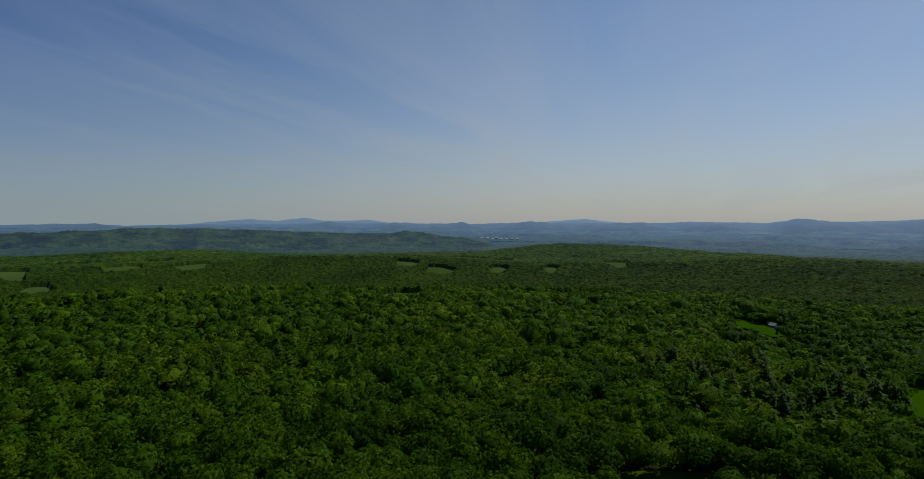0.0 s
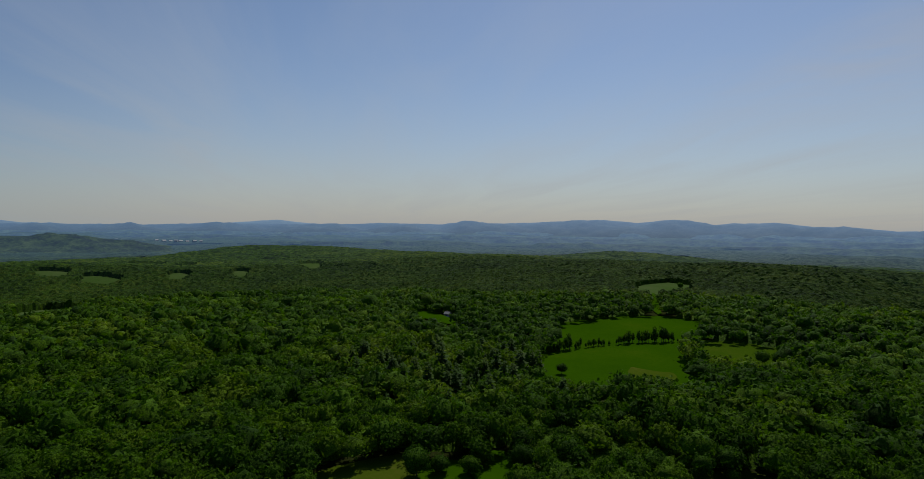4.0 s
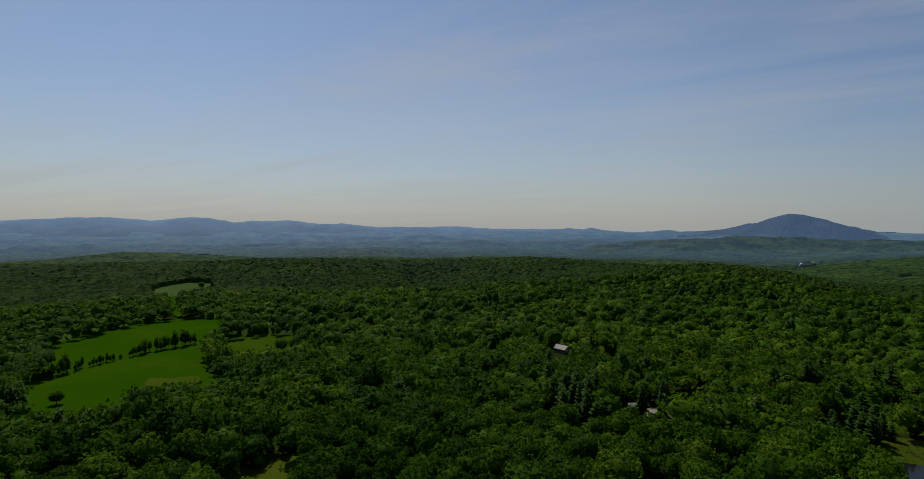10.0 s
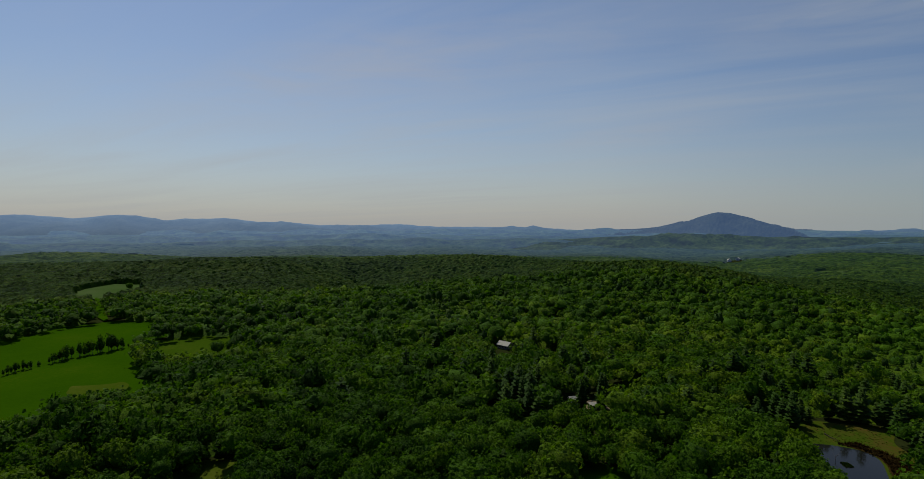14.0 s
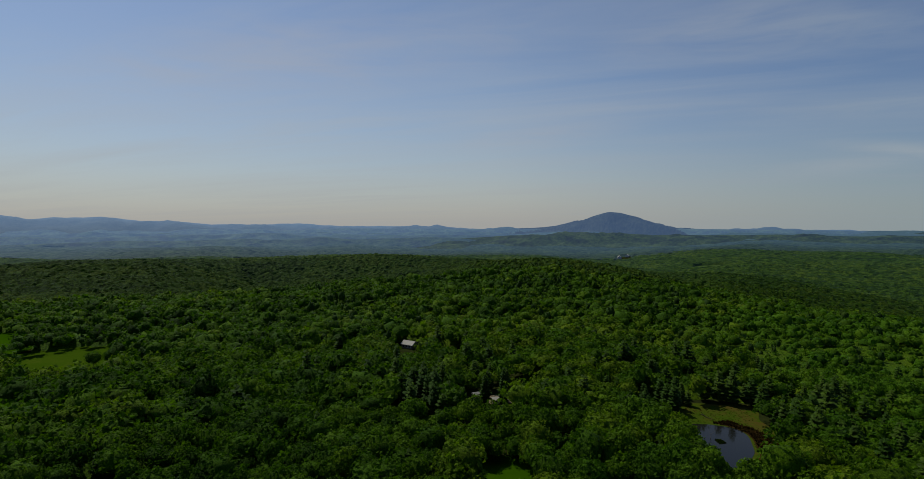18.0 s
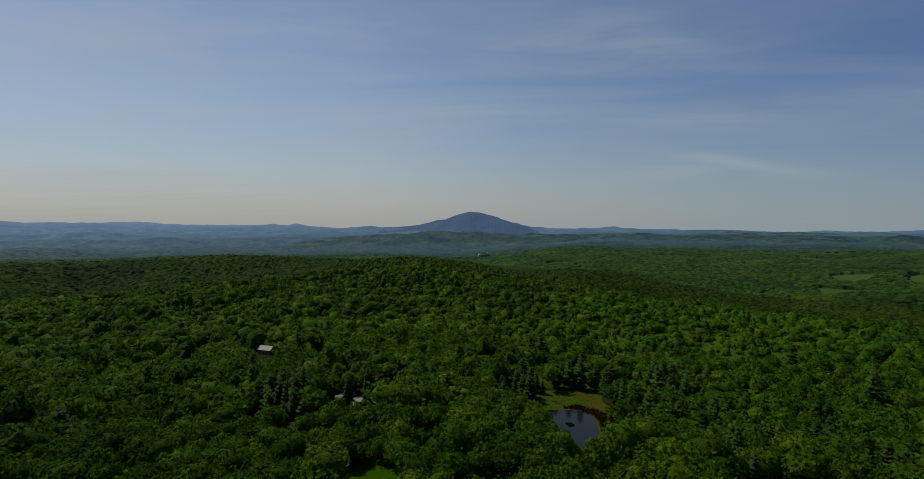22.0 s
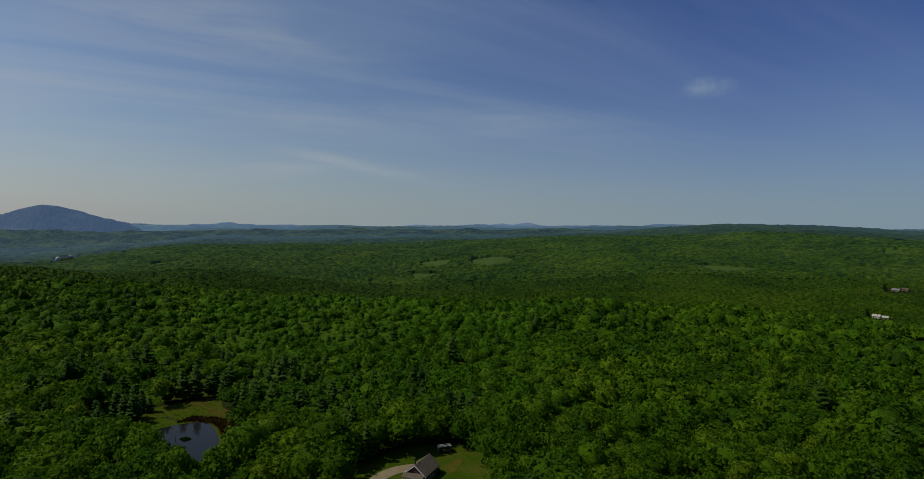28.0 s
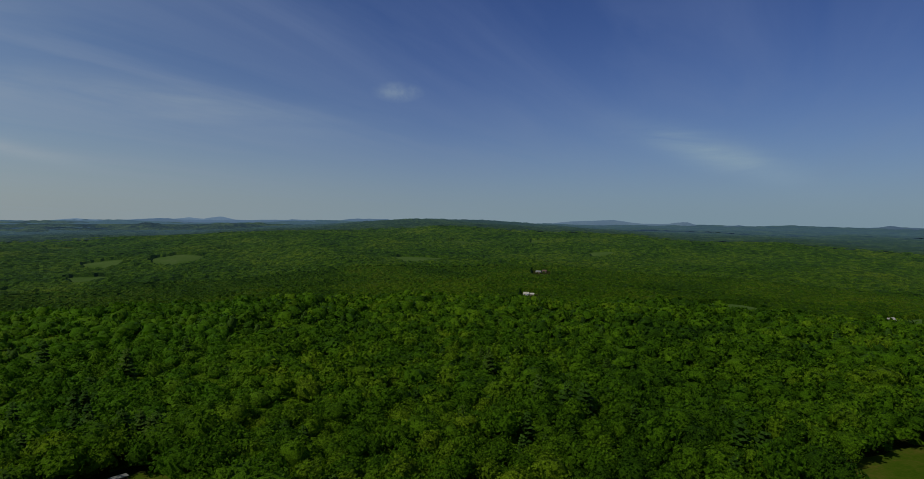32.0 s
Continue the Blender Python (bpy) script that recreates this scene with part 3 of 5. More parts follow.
for key, poly in FIELDS.items():
    far = math.hypot(*poly[0]) > 440
    if far and key not in ("ride", "hollow", "farmyard"):      # the grass runs on under the near edge of the trees
        poly = hull(list(poly) + [(px / 1.05, py / 1.05) for px, py in poly])
    poly = grown(poly, 6.0 if far else 13.0 if key in ("lower", "upper", "strip") else 5.0)
    mat = pale_mat if far and key not in ("ride", "farmyard") else patch_mat if key == "strip" else lawn_mat if key in ("lawn", "garden", "yard") else dry_mat if key in DRY else hay_mat
    ob = draped("lawn" if key in ("lawn", "garden") else "meadow", poly, mat, 1.0 if far else 0.2, 30 if far else 10, 1.5)
    tagged(ob, LABELS.get(key, "pale dry grass clearing among the woods" if key in DRY else "green grass clearing among the woods"), "meadow", kind="structure")


for poly in FAR_GRASS:
    tagged(draped("meadow", poly, pale_mat, 1.0, 24, 3.0), "pale green pasture among the far woods", "meadow", kind="structure")
tagged(draped("meadow", [(208, 184), (219, 203), (231, 212), (232, 196), (243, 190), (226, 179)], dry_mat, 0.30, 10), "paler dry patch in the mown hayfield", "meadow", kind="structure")
tagged(draped("marsh", grown(MARSH), marsh_mat, 0.12, 8, 1.5), "yellow-green marsh grass round the pond", "marsh", kind="structure")
REEDS = [(204, -103), (206, -110), (197, -115.5), (186, -117), (172, -112.5), (160, -107), (152, -99), (160, -98), (170, -103), (180, -107.5), (192, -111), (199.5, -108.5)]
tagged(draped("reed_bed", REEDS, reed_mat, 0.22, 6, 1.2), "brown reeds on the bank of the pond", "marsh", kind="structure")
tagged(draped("water", POND, water_mat, 0.17, 40, 1.0), "still dark pond water reflecting the sky", "water", kind="structure")
tagged(draped("driveway", [(106.8, -129.5), (110, -131), (115.5, -124), (116, -113), (111, -111), (111.5, -121), (108.2, -126)], gravel_mat, 0.26, 6, 0.5), "sandy curved driveway beside the cabin", "driveway", kind="structure")
dirt_mat = mottled("bare_rusty_soil", [(0.40, (0.046, 0.072, 0.005)), (0.50, (0.072, 0.074, 0.009)), (0.64, (0.110, 0.070, 0.017))], 0.22, 0.95, 1.4)
tagged(draped("bare_ground", [(105.0, -135.9), (103.5, -140.0), (100.5, -140.1), (97.5, -134.8), (97.7, -130.2), (100.7, -129.9), (103.9, -132.6)], dirt_mat, 0.27, 5, 2.6), "rusty bare soil at the edge of the lawn", "ground", kind="structure")
tagged(draped("driveway", [(226, -16), (238, -13), (240, -22), (238, -32), (228, -34), (230, -24)], gravel_mat, 0.26, 6, 0.5), "pale gravel yard among pines", "driveway", kind="structure")
tagged(draped("driveway", [(334, -8), (342, -12), (343, -20), (337, -17)], gravel_mat, 0.26, 6, 0.5), "short stretch of pale gravel road", "driveway", kind="structure")
tagged(draped("driveway", [(-440, -785), (-462, -800), (-500, -842), (-512, -846), (-478, -806), (-452, -780)], gravel_mat, 0.9, 8, 0.5), "sandy farm track between houses", "driveway", kind="structure")


def within(x, y, poly, scales):
    """Which points lie in the polygon or, scaled towards the eye, before it; only those near it are tried."""
    pts, top = np.array(poly), max(scales)
    r, far = np.hypot(x, y), np.hypot(pts[:, 0], pts[:, 1])
    cx, cy = pts.mean(0)
    turn = np.abs((np.arctan2(y, x) - math.atan2(cy, cx) + np.pi) % (2 * np.pi) - np.pi)
    wide = np.abs((np.arctan2(pts[:, 1], pts[:, 0]) - math.atan2(cy, cx) + np.pi) % (2 * np.pi) - np.pi).max()
    hit = np.zeros(np.shape(x), bool)
    near = np.nonzero((r * top > far.min() * 0.98) & (r < far.max() * 1.02) & (turn < wide + 0.02))
    if len(near[0]):
        hit[near] = np.any([inside(x[near] * k, y[near] * k, poly) for k in scales], axis=0)
    return hit


def open_land(x, y, reach=1.12):
    """Where no tree stands: open ground, and the strip before it over which one looks."""
    x, y = np.asarray(x, float), np.asarray(y, float)
    out = np.zeros(np.shape(x), bool)
    for key, poly in FIELDS.items():
        far_reach = 1.15 if key == "garden" else 1.05 if key in ("roadside", "track", "clump", "bank") else 1.14 if key == "lawn" else 1.21 if key in ("near", "verge") else 1.17 if key in ("gap", "glade", "strip") else 1.10 if key == "bay" else min(reach, 1.045) if math.hypot(*poly[0]) > 900 else reach
        out |= within(x, y, poly, np.linspace(1.0, far_reach, 5))
    for poly in FAR_GRASS:
        out |= within(x, y, poly, (1.0,))
    for i, poly in enumerate(YARDS):
        out |= within(x, y, poly, np.linspace(1.0, 1.11 if i == 0 else 1.09 if i == 1 else 1.06, 5))
    out |= within(x, y, MARSH, (1.0, 1.03, 1.06))
    out |= within(x, y, POND, np.linspace(1.0, 1.10, 4))
    return out


# ---- trees ----
rng = np.random.default_rng(11)
GOLD = (1 + 5 ** 0.5) / 2
ICO_V = np.array([(-1, GOLD, 0), (1, GOLD, 0), (-1, -GOLD, 0), (1, -GOLD, 0), (0, -1, GOLD), (0, 1, GOLD), (0, -1, -GOLD), (0, 1, -GOLD), (GOLD, 0, -1), (GOLD, 0, 1), (-GOLD, 0, -1), (-GOLD, 0, 1)]) / math.hypot(1, GOLD)
ICO_F = np.array([(0, 11, 5), (0, 5, 1), (0, 1, 7), (0, 7, 10), (0, 10, 11), (1, 5, 9), (5, 11, 4), (11, 10, 2), (10, 7, 6), (7, 1, 8), (3, 9, 4), (3, 4, 2), (3, 2, 6), (3, 6, 8), (3, 8, 9), (4, 9, 5), (2, 4, 11), (6, 2, 10), (8, 6, 7), (9, 8, 1)])


class Soup:
    """Gathers corners and triangles."""
    def __init__(self):
        self.v, self.f, self.n = [], [], 0

    def add(self, v, f):
        self.v.append(np.asarray(v, float))
        self.f.append(np.asarray(f) + self.n)
        self.n += len(v)

    def arrays(self):
        return np.concatenate(self.v), np.concatenate(self.f)


def unit(v):
    return v / np.maximum(np.linalg.norm(v, axis=-1, keepdims=True), 1e-6)


def leaves(soup, spots, normals, size):
    """Small tilted leaf clusters, each a bent four-cornered blade."""
    k = len(spots)
    n = unit(normals)
    a = unit(np.cross(n, rng.normal(size=n.shape)))
    b = np.cross(n, a)
    w, h = size[:, None] * rng.uniform(0.6, 1.1, (k, 1)), size[:, None] * rng.uniform(0.6, 1.1, (k, 1))
    bend = 0.35 * size[:, None] * n
    v = np.stack([spots + a * w - bend, spots + b * h, spots - a * w - bend, spots - b * h], 1)
    f = np.array([(0, 1, 3), (1, 2, 3)])
    soup.add(v.reshape(-1, 3), (f[None] + (np.arange(k) * 4)[:, None, None]).reshape(-1, 3))


def finer(v, f):
    """Each triangle cut in four, on the unit ball."""
    mids, out, v = {}, [], list(map(tuple, v))

    def mid(i, j):
        key = (min(i, j), max(i, j))
        if key not in mids:
            m = np.array(v[i]) + np.array(v[j])
            v.append(tuple(m / np.linalg.norm(m)))
            mids[key] = len(v) - 1
        return mids[key]
    for a, b, c in f:
        ab, bc, ca = mid(a, b), mid(b, c), mid(c, a)
        out += [(a, ab, ca), (ab, b, bc), (ca, bc, c), (ab, bc, ca)]
    return np.array(v), np.array(out)


def topped(v, f, low):
    """Only what lies above a level, with the loose corners dropped."""
    f = f[v[f].mean(1)[:, 2] > low]
    used = np.unique(f)
    back = np.zeros(len(v), int)
    back[used] = np.arange(len(used))
    return v[used], back[f]


BALL1 = finer(ICO_V, ICO_F)
BALL2 = finer(*BALL1)


def billow(ball, lobes, width, base, top, low=-0.45, leafy=0, leaf=0.3, rough=0.05):
    """A broadleaf crown: rounded boughs crowded on a dome, their creases in shade, with loose leaf clusters all over."""
    tall = (top - base) / 2
    i = np.arange(lobes) + 0.5
    z = 1 - 1.25 * i / lobes
    turn = i * 2.39996 + rng.uniform(0, 6.28)
    seat = np.stack([np.sqrt(1 - z * z) * np.cos(turn), np.sqrt(1 - z * z) * np.sin(turn), z], 1)
    seat = unit(seat + rng.normal(size=seat.shape) * 0.16) * rng.uniform(0.46, 0.72, (lobes, 1))
    bulk = rng.uniform(0.30, 0.48, lobes) * (11 / max(lobes, 5)) ** 0.3

    def reach(d):
        """How far the crown goes in each direction, and on which bough one lands."""
        b = d @ seat.T
        disc = b * b - (seat ** 2).sum(1) + bulk ** 2
        r = np.where((disc > 0) & (b > 0), b + np.sqrt(np.maximum(disc, 0)), 0.0)
        return np.maximum(r.max(1), 0.56), r.argmax(1)
    v, f = topped(*ball, low)
    v = unit(v + rng.normal(size=v.shape) * rough)
    size = np.array([width, width, tall])
    lift = np.array([0, 0, base + tall])
    r, _ = reach(v)
    soup = Soup()
    soup.add(v * (r * (0.87 if leafy else 1.0))[:, None] * size + lift, f)
    if leafy:
        d = unit(rng.normal(size=(leafy * 2, 3)) + np.array([0, 0, 0.35]))
        d = d[d[:, 2] > low][:leafy]
        r, on = reach(d)
        out = unit((d * r[:, None] - seat[on]) / size * width)
        leaves(soup, d * (r * rng.uniform(0.88, 1.05, len(d)))[:, None] * size + lift, out + rng.normal(size=out.shape) * 0.5, leaf * rng.uniform(0.65, 1.4, len(d)))
    return soup.arrays()


def plume(tiers, boughs, height=13.0, width=3.6, leafy=0):
    """A pine: whorls of drooping, ridged boughs round the leader, longest a third of the way up."""
    soup = Soup()
    core = np.array([[0, 0, height * 0.97]] + [[0.30 * width * math.cos(a), 0.30 * width * math.sin(a), 1.2] for a in np.arange(5) * 1.2566])
    soup.add(core, [(0, 1 + i, 1 + (i + 1) % 5) for i in range(5)])
    for i in range(tiers):
        u = i / tiers
        z = 1.6 + (height - 2.2) * u
        rad = width * min(1.0, 0.72 + 1.1 * u) * (1 - u) ** 0.62 + 0.25
        k = max(4, round(boughs * (1 - 0.45 * u)))
        for j in range(k):
            ang = j * 2 * math.pi / k + i * 0.9 + rng.uniform(-0.3, 0.3)
            out, side = np.array([math.cos(ang), math.sin(ang), 0]), np.array([-math.sin(ang), math.cos(ang), 0])
            r = rad * rng.uniform(0.72, 1.15)
            w = (0.30 * r + 0.35) * rng.uniform(0.8, 1.2)
            h = z + rng.uniform(-0.35, 0.35)
            up = np.array([0, 0, 1.0])
            v = [out * 0.1 * r + up * (h + 0.25), out * 0.62 * r + up * (h + 0.42), out * r + up * (h + 0.05), out * 0.55 * r + side * w + up * (h - 0.30), out * 0.55 * r - side * w + up * (h - 0.30)]
            soup.add(np.array(v), [(0, 3, 1), (3, 2, 1), (0, 1, 4), (1, 2, 4)])
            if leafy:
                d = rng.uniform(0.3, 1.0, (leafy, 1)) * r * out + rng.uniform(-0.8, 0.8, (leafy, 1)) * w * side + up * (h + rng.uniform(-0.2, 0.35, (leafy, 1)))
                leaves(soup, d, up + rng.normal(size=d.shape) * 0.5, rng.uniform(0.16, 0.34, leafy))
    return soup.arrays()


def stem(height, r0, sides=7, limbs=4):
    """A tapered, slightly crooked trunk with a few limbs."""
    soup = Soup()

    def tube(a, b, ra, rb, s):
        axis = unit((b - a)[None])[0]
        ref = np.array([1.0, 0, 0]) if abs(axis[2]) > 0.9 else np.array([0, 0, 1.0])
        e = unit(np.cross(axis, ref)[None])[0]
        g = np.cross(axis, e)
        ang = np.arange(s) * 2 * np.pi / s
        ring = np.cos(ang)[:, None] * e + np.sin(ang)[:, None] * g
        v = np.concatenate([a + ra * ring, b + rb * ring])
        f = [(i, (i + 1) % s, s + i) for i in range(s)] + [((i + 1) % s, s + (i + 1) % s, s + i) for i in range(s)]
        soup.add(v, f)
    knots = [np.array([0, 0, -0.6]), np.array([0, 0, 0.3])] + [np.array([rng.uniform(-0.25, 0.25), rng.uniform(-0.25, 0.25), height * k / 3]) for k in (1, 2, 3)]
    for k in range(4):
        tube(knots[k], knots[k + 1], r0 * (1.5, 1.0, 0.8, 0.5)[k], r0 * (1.0, 0.8, 0.5, 0.2)[k], sides)
    for i in range(limbs):
        a = knots[2] + (knots[4] - knots[2]) * rng.uniform(0.1, 0.8)
        ang = i * 2.4 + rng.uniform(0, 1)
        tube(a, a + np.array([2.6 * math.cos(ang), 2.6 * math.sin(ang), 2.2]), r0 * 0.35, r0 * 0.12, 5)
    return soup.arrays()


# broad old trees that stand above the rest by the pond: x, y, size
GRAND = [(190, -69, 1.35), (163, -55, 1.2), (178, -70, 1.25), (171, -77, 1.15), (152, -68, 1.25), (146, -73, 1.3), (156, -61, 1.15), (147, -41, 1.05), (142, -83, 1.15), (141, -64, 1.1)]


def strewn(inner, outer, gap, bearings=(-217, 43)):
    """Jittered planting between two distances, open land left out."""
    n = int(outer / gap) + 1
    k = int(outer / gap / 0.9) + 1
    gx, gy = np.meshgrid(np.arange(-n, n + 1), np.arange(-k, k + 1))
    x = (gx + 0.5 * (gy % 2)).ravel() * gap + rng.uniform(-0.36, 0.36, gx.size) * gap
    y = gy.ravel() * gap * 0.9 + rng.uniform(-0.36, 0.36, gx.size) * gap
    r, b = np.hypot(x, y), np.degrees(np.arctan2(-x, y))
    b = np.where(b > bearings[1], b - 360, b)
    keep = (r >= inner) & (r < outer) & (b >= bearings[0])
    x, y = x[keep], y[keep]
    keep = ~open_land(x, y)
    for gx, gy, size in GRAND:
        keep &= np.hypot(x - gx, y - gy) > 5.2 * size
    return x[keep], y[keep]


# stands of conifers: x, y, radius, share
PINES = [(250, 270, 0, 0), (150, 230, 60, 0.45), (110, 250, 45, 0.35), (235, -5, 34, 0.45), (262, 20, 40, 0.2), (215, -135, 42, 0.55), (216, -130, 16, 0.8), (190, -138, 30, 0.45), (228, -88, 26, 0.6), (255, -125, 55, 0.34), (300, -140, 60, 0.22), (560, -120, 120, 0.22), (480, -150, 90, 0.18), (160, -160, 30, 0.3), (118, -158, 14, 0.7), (128, -112, 14, 0.6), (131, -135, 16, 0.55), (420, 60, 70, 0.25), (330, 330, 60, 0.3)]


def pine_share(x, y):
    s = np.clip(0.015 + 0.10 * wobble(x, y, 120, 5) + 0.06 * wobble(x, y, 45, 6), 0.008, 0.3)
    for px, py, rad, share in PINES:
        if rad:
            s = np.maximum(s, share * np.clip(1.6 * (1 - np.hypot(x - px, y - py) / (rad * 1.3)), 0, 1))
    return s


def planted(name, shapes, x, y, size, mat, smooth, label, lift=0.0):
    """Many trees in one mesh, each turned and sized by chance."""
    pick = rng.integers(0, len(shapes), len(x))
    z = land(x, y) - 0.1 + lift
    tone = rng.random(len(x))
    V, F, T, n = [], [], [], 0
    for k, (v, f) in enumerate(shapes):
        m = np.nonzero(pick == k)[0]
        if not len(m):
            continue
        a, s = rng.uniform(0, 6.28, len(m)), size[m]
        w = s * rng.uniform(0.9, 1.15, len(m))
        c, sn = np.cos(a)[:, None], np.sin(a)[:, None]
        X = (v[:, 0] * c - v[:, 1] * sn) * w[:, None] + x[m][:, None]
        Y = (v[:, 0] * sn + v[:, 1] * c) * w[:, None] + y[m][:, None]
        Z = v[:, 2] * s[:, None] + z[m][:, None]
        V.append(np.stack([X, Y, Z], -1).reshape(-1, 3))
        F.append((f[None] + (np.arange(len(m)) * len(v))[:, None, None]).reshape(-1, 3) + n)
        T.append(np.repeat(tone[m], len(v)))
        n += len(m) * len(v)
    ob = new(name, mesh_tris(name, np.concatenate(V), np.concatenate(F), mat, smooth, np.concatenate(T)))
    return tagged(ob, label, "woodland", kind="stuff")


def sizes(x, y):
    return np.clip(0.98 + 0.22 * wobble(x, y, 62, 8) + 0.20 * wobble(x, y, 27, 18) + rng.normal(0, 0.20, len(x)), 0.45, 1.7)


# single trees nearest the camera
def make_tree(name, crown_arrays, height, radius, foliage_mat, label, limbs=4):
    base = new(name)
    base.empty_display_size = 1
    ob = new("trunk", mesh_tris("trunk", *stem(height, radius, limbs=limbs), bark_mat, True))
    ob.parent = base
    ob = new("crown", mesh_tris("crown", *crown_arrays, foliage_mat, False))
    ob.parent = base
    return tagged(base, label, "tree", group="trees of the near woods")


maples = [make_tree("broadleaf_tree", billow(BALL1, 13, rng.uniform(4.1, 5.6), 0.6, rng.uniform(9.0, 11.8), -0.6, 520, 0.36), 7, 0.26, leaf_mat, "full green broadleaf tree with a rounded billowing crown") for _ in range(10)]
pines = [make_tree("pine_tree", plume(12, 9, rng.uniform(10.5, 13.5), rng.uniform(2.8, 3.5), 5), 9.5, 0.22, pine_mat, "dark green pine with ragged layered boughs", 0) for _ in range(5)]
NEAR, MIDDLE, FAR, EDGE = 139.5, 330.0, 620.0, 1250.0


def single(shapes, x, y, s):
    for px, py, k in zip(x, y, s):
        src = next((t for t in shapes if not t.get("set")), shapes[int(rng.integers(len(shapes)))])
        m = Matrix.LocRotScale((px, py, float(land(px, py)) - 0.1), Euler((0, 0, rng.uniform(0, 6.28))), (k * rng.uniform(0.92, 1.1), k * rng.uniform(0.92, 1.1), k))
        if not src.get("set"):
            src["set"] = 1
            src.matrix_basis = m
        else:
            copy_thing(src, pose(0, 0, 0)).matrix_basis = m


x, y = strewn(127, NEAR, 6.9)
is_pine = rng.random(len(x)) < pine_share(x, y)
s = sizes(x, y)
single(maples, x[~is_pine], y[~is_pine], s[~is_pine])
single(pines, x[is_pine], y[is_pine], s[is_pine])
for spare in [t for t in maples + pines if not t.get("set")]:
    for ob in list(spare.children) + [spare]:
        bpy.data.objects.remove(ob)

def young(x, y):
    """The slope beyond the pond, grown over with young, brighter trees."""
    r, b = np.hypot(x, y), np.degrees(np.arctan2(-x, y))
    edge = 1.0 - np.abs(b + 139 + 4 * wobble(x, y, 90, 61)) / 15.0
    return (edge + 0.25 * wobble(x, y, 55, 62) > 0) & (r > 190 + 25 * wobble(x, y, 60, 63)) & (r < 560)


# the woods further out
x, y = strewn(NEAR, MIDDLE, 6.8)
is_pine = rng.random(len(x)) < pine_share(x, y)
s = sizes(x, y)
lush = np.hypot(x, y) < 205
m = ~is_pine & lush
planted("near_woods", [billow((ICO_V, ICO_F), 13, rng.uniform(4.2, 6.0), 0.8, rng.uniform(8.6, 11.8), -0.35, 250, 0.46) for _ in range(12)], x[m], y[m], s[m], leaf_mat, True, "dense green broadleaf woods with leafy layered crowns")
fresh = young(x, y) & ~lush
mid_crowns = [billow((ICO_V, ICO_F), 11, rng.uniform(4.2, 6.0), 1.0, rng.uniform(8.6, 11.6), -0.2, 84, 0.68) for _ in range(14)]
m = ~is_pine & fresh
planted("young_woods", mid_crowns, x[m], y[m], 0.80 * s[m], fresh_mat, True, "young bright green broadleaf trees on the slope")
m = ~is_pine & ~lush & ~fresh
planted("broadleaf_woods", mid_crowns, x[m], y[m], s[m], mid_mat, True, "dense green broadleaf woods in full leaf")
m = is_pine
planted("pine_woods", [plume(9, 7, rng.uniform(10.0, 14.0), rng.uniform(2.8, 3.7)) for _ in range(6)], x[m], y[m], s[m], pine_mat, False, "dark conifers standing among broadleaf woods")
m = np.hypot(x, y) < 165
planted("woodland_trunks", [stem(7, 0.22, 4, 0) for _ in range(4)], x[m], y[m], s[m], bark_mat, True, "grey-brown trunks under the closed canopy")
x, y = strewn(MIDDLE, FAR, 7.0)
is_pine = rng.random(len(x)) < pine_share(x, y)
s = sizes(x, y)
hill_crowns = [billow((ICO_V, ICO_F), 9, rng.uniform(4.2, 5.9), 1.2, rng.uniform(8.6, 11.4), -0.2, 14, 1.05, rough=0.12) for _ in range(16)]
fresh = young(x, y)
m = ~is_pine & fresh
planted("young_woods", hill_crowns, x[m], y[m], 0.88 * s[m], fresh_mat, True, "young bright green broadleaf trees higher up the slope")
m = ~is_pine & ~fresh
planted("hill_woods", hill_crowns, x[m], y[m], s[m], crown_mat, True, "green broadleaf woods covering the hilltop")
m = is_pine
planted("hill_pines", [billow((ICO_V, ICO_F), 6, rng.uniform(2.2, 3.0), 1.0, rng.uniform(10.0, 13.0), -0.3, 6, 0.8) for _ in range(5)], x[m], y[m], s[m], pine_mat, False, "dark conifers scattered over the hill")


def crowns(x, y, gap, seed):
    """A closed canopy from above: each tree a low dome among its neighbours. Height 0 to 1 and each tree's own tone."""
    def chance(i, j, k):
        n = (i * 374761393 + j * 668265263 + (seed + k) * 974634777) & 0xFFFFFFFF
        n = ((n ^ (n >> 13)) * 1274126177) & 0xFFFFFFFF
        return ((n ^ (n >> 16)) & 0xFFFF) / 65535.0
    u, v = x / gap + 4000, y / gap + 4000
    i0, j0 = np.floor(u).astype(np.int64), np.floor(v).astype(np.int64)
    best, tone = np.full(np.shape(x), -9.0), np.zeros(np.shape(x))
    for di in (-1, 0, 1):
        for dj in (-1, 0, 1):
            i, j = i0 + di, j0 + dj
            d2 = (i + 0.12 + 0.76 * chance(i, j, 1) - u) ** 2 + (j + 0.12 + 0.76 * chance(i, j, 2) - v) ** 2
            tall, wide = 0.62 + 0.55 * chance(i, j, 3), 0.62 + 0.42 * chance(i, j, 4)
            h = tall * (1.0 - 0.95 * d2 / wide ** 2)
            tone = np.where(h > best, chance(i, j, 5), tone)
            best = np.maximum(best, h)
    return np.clip(best, 0.0, 1.2), tone


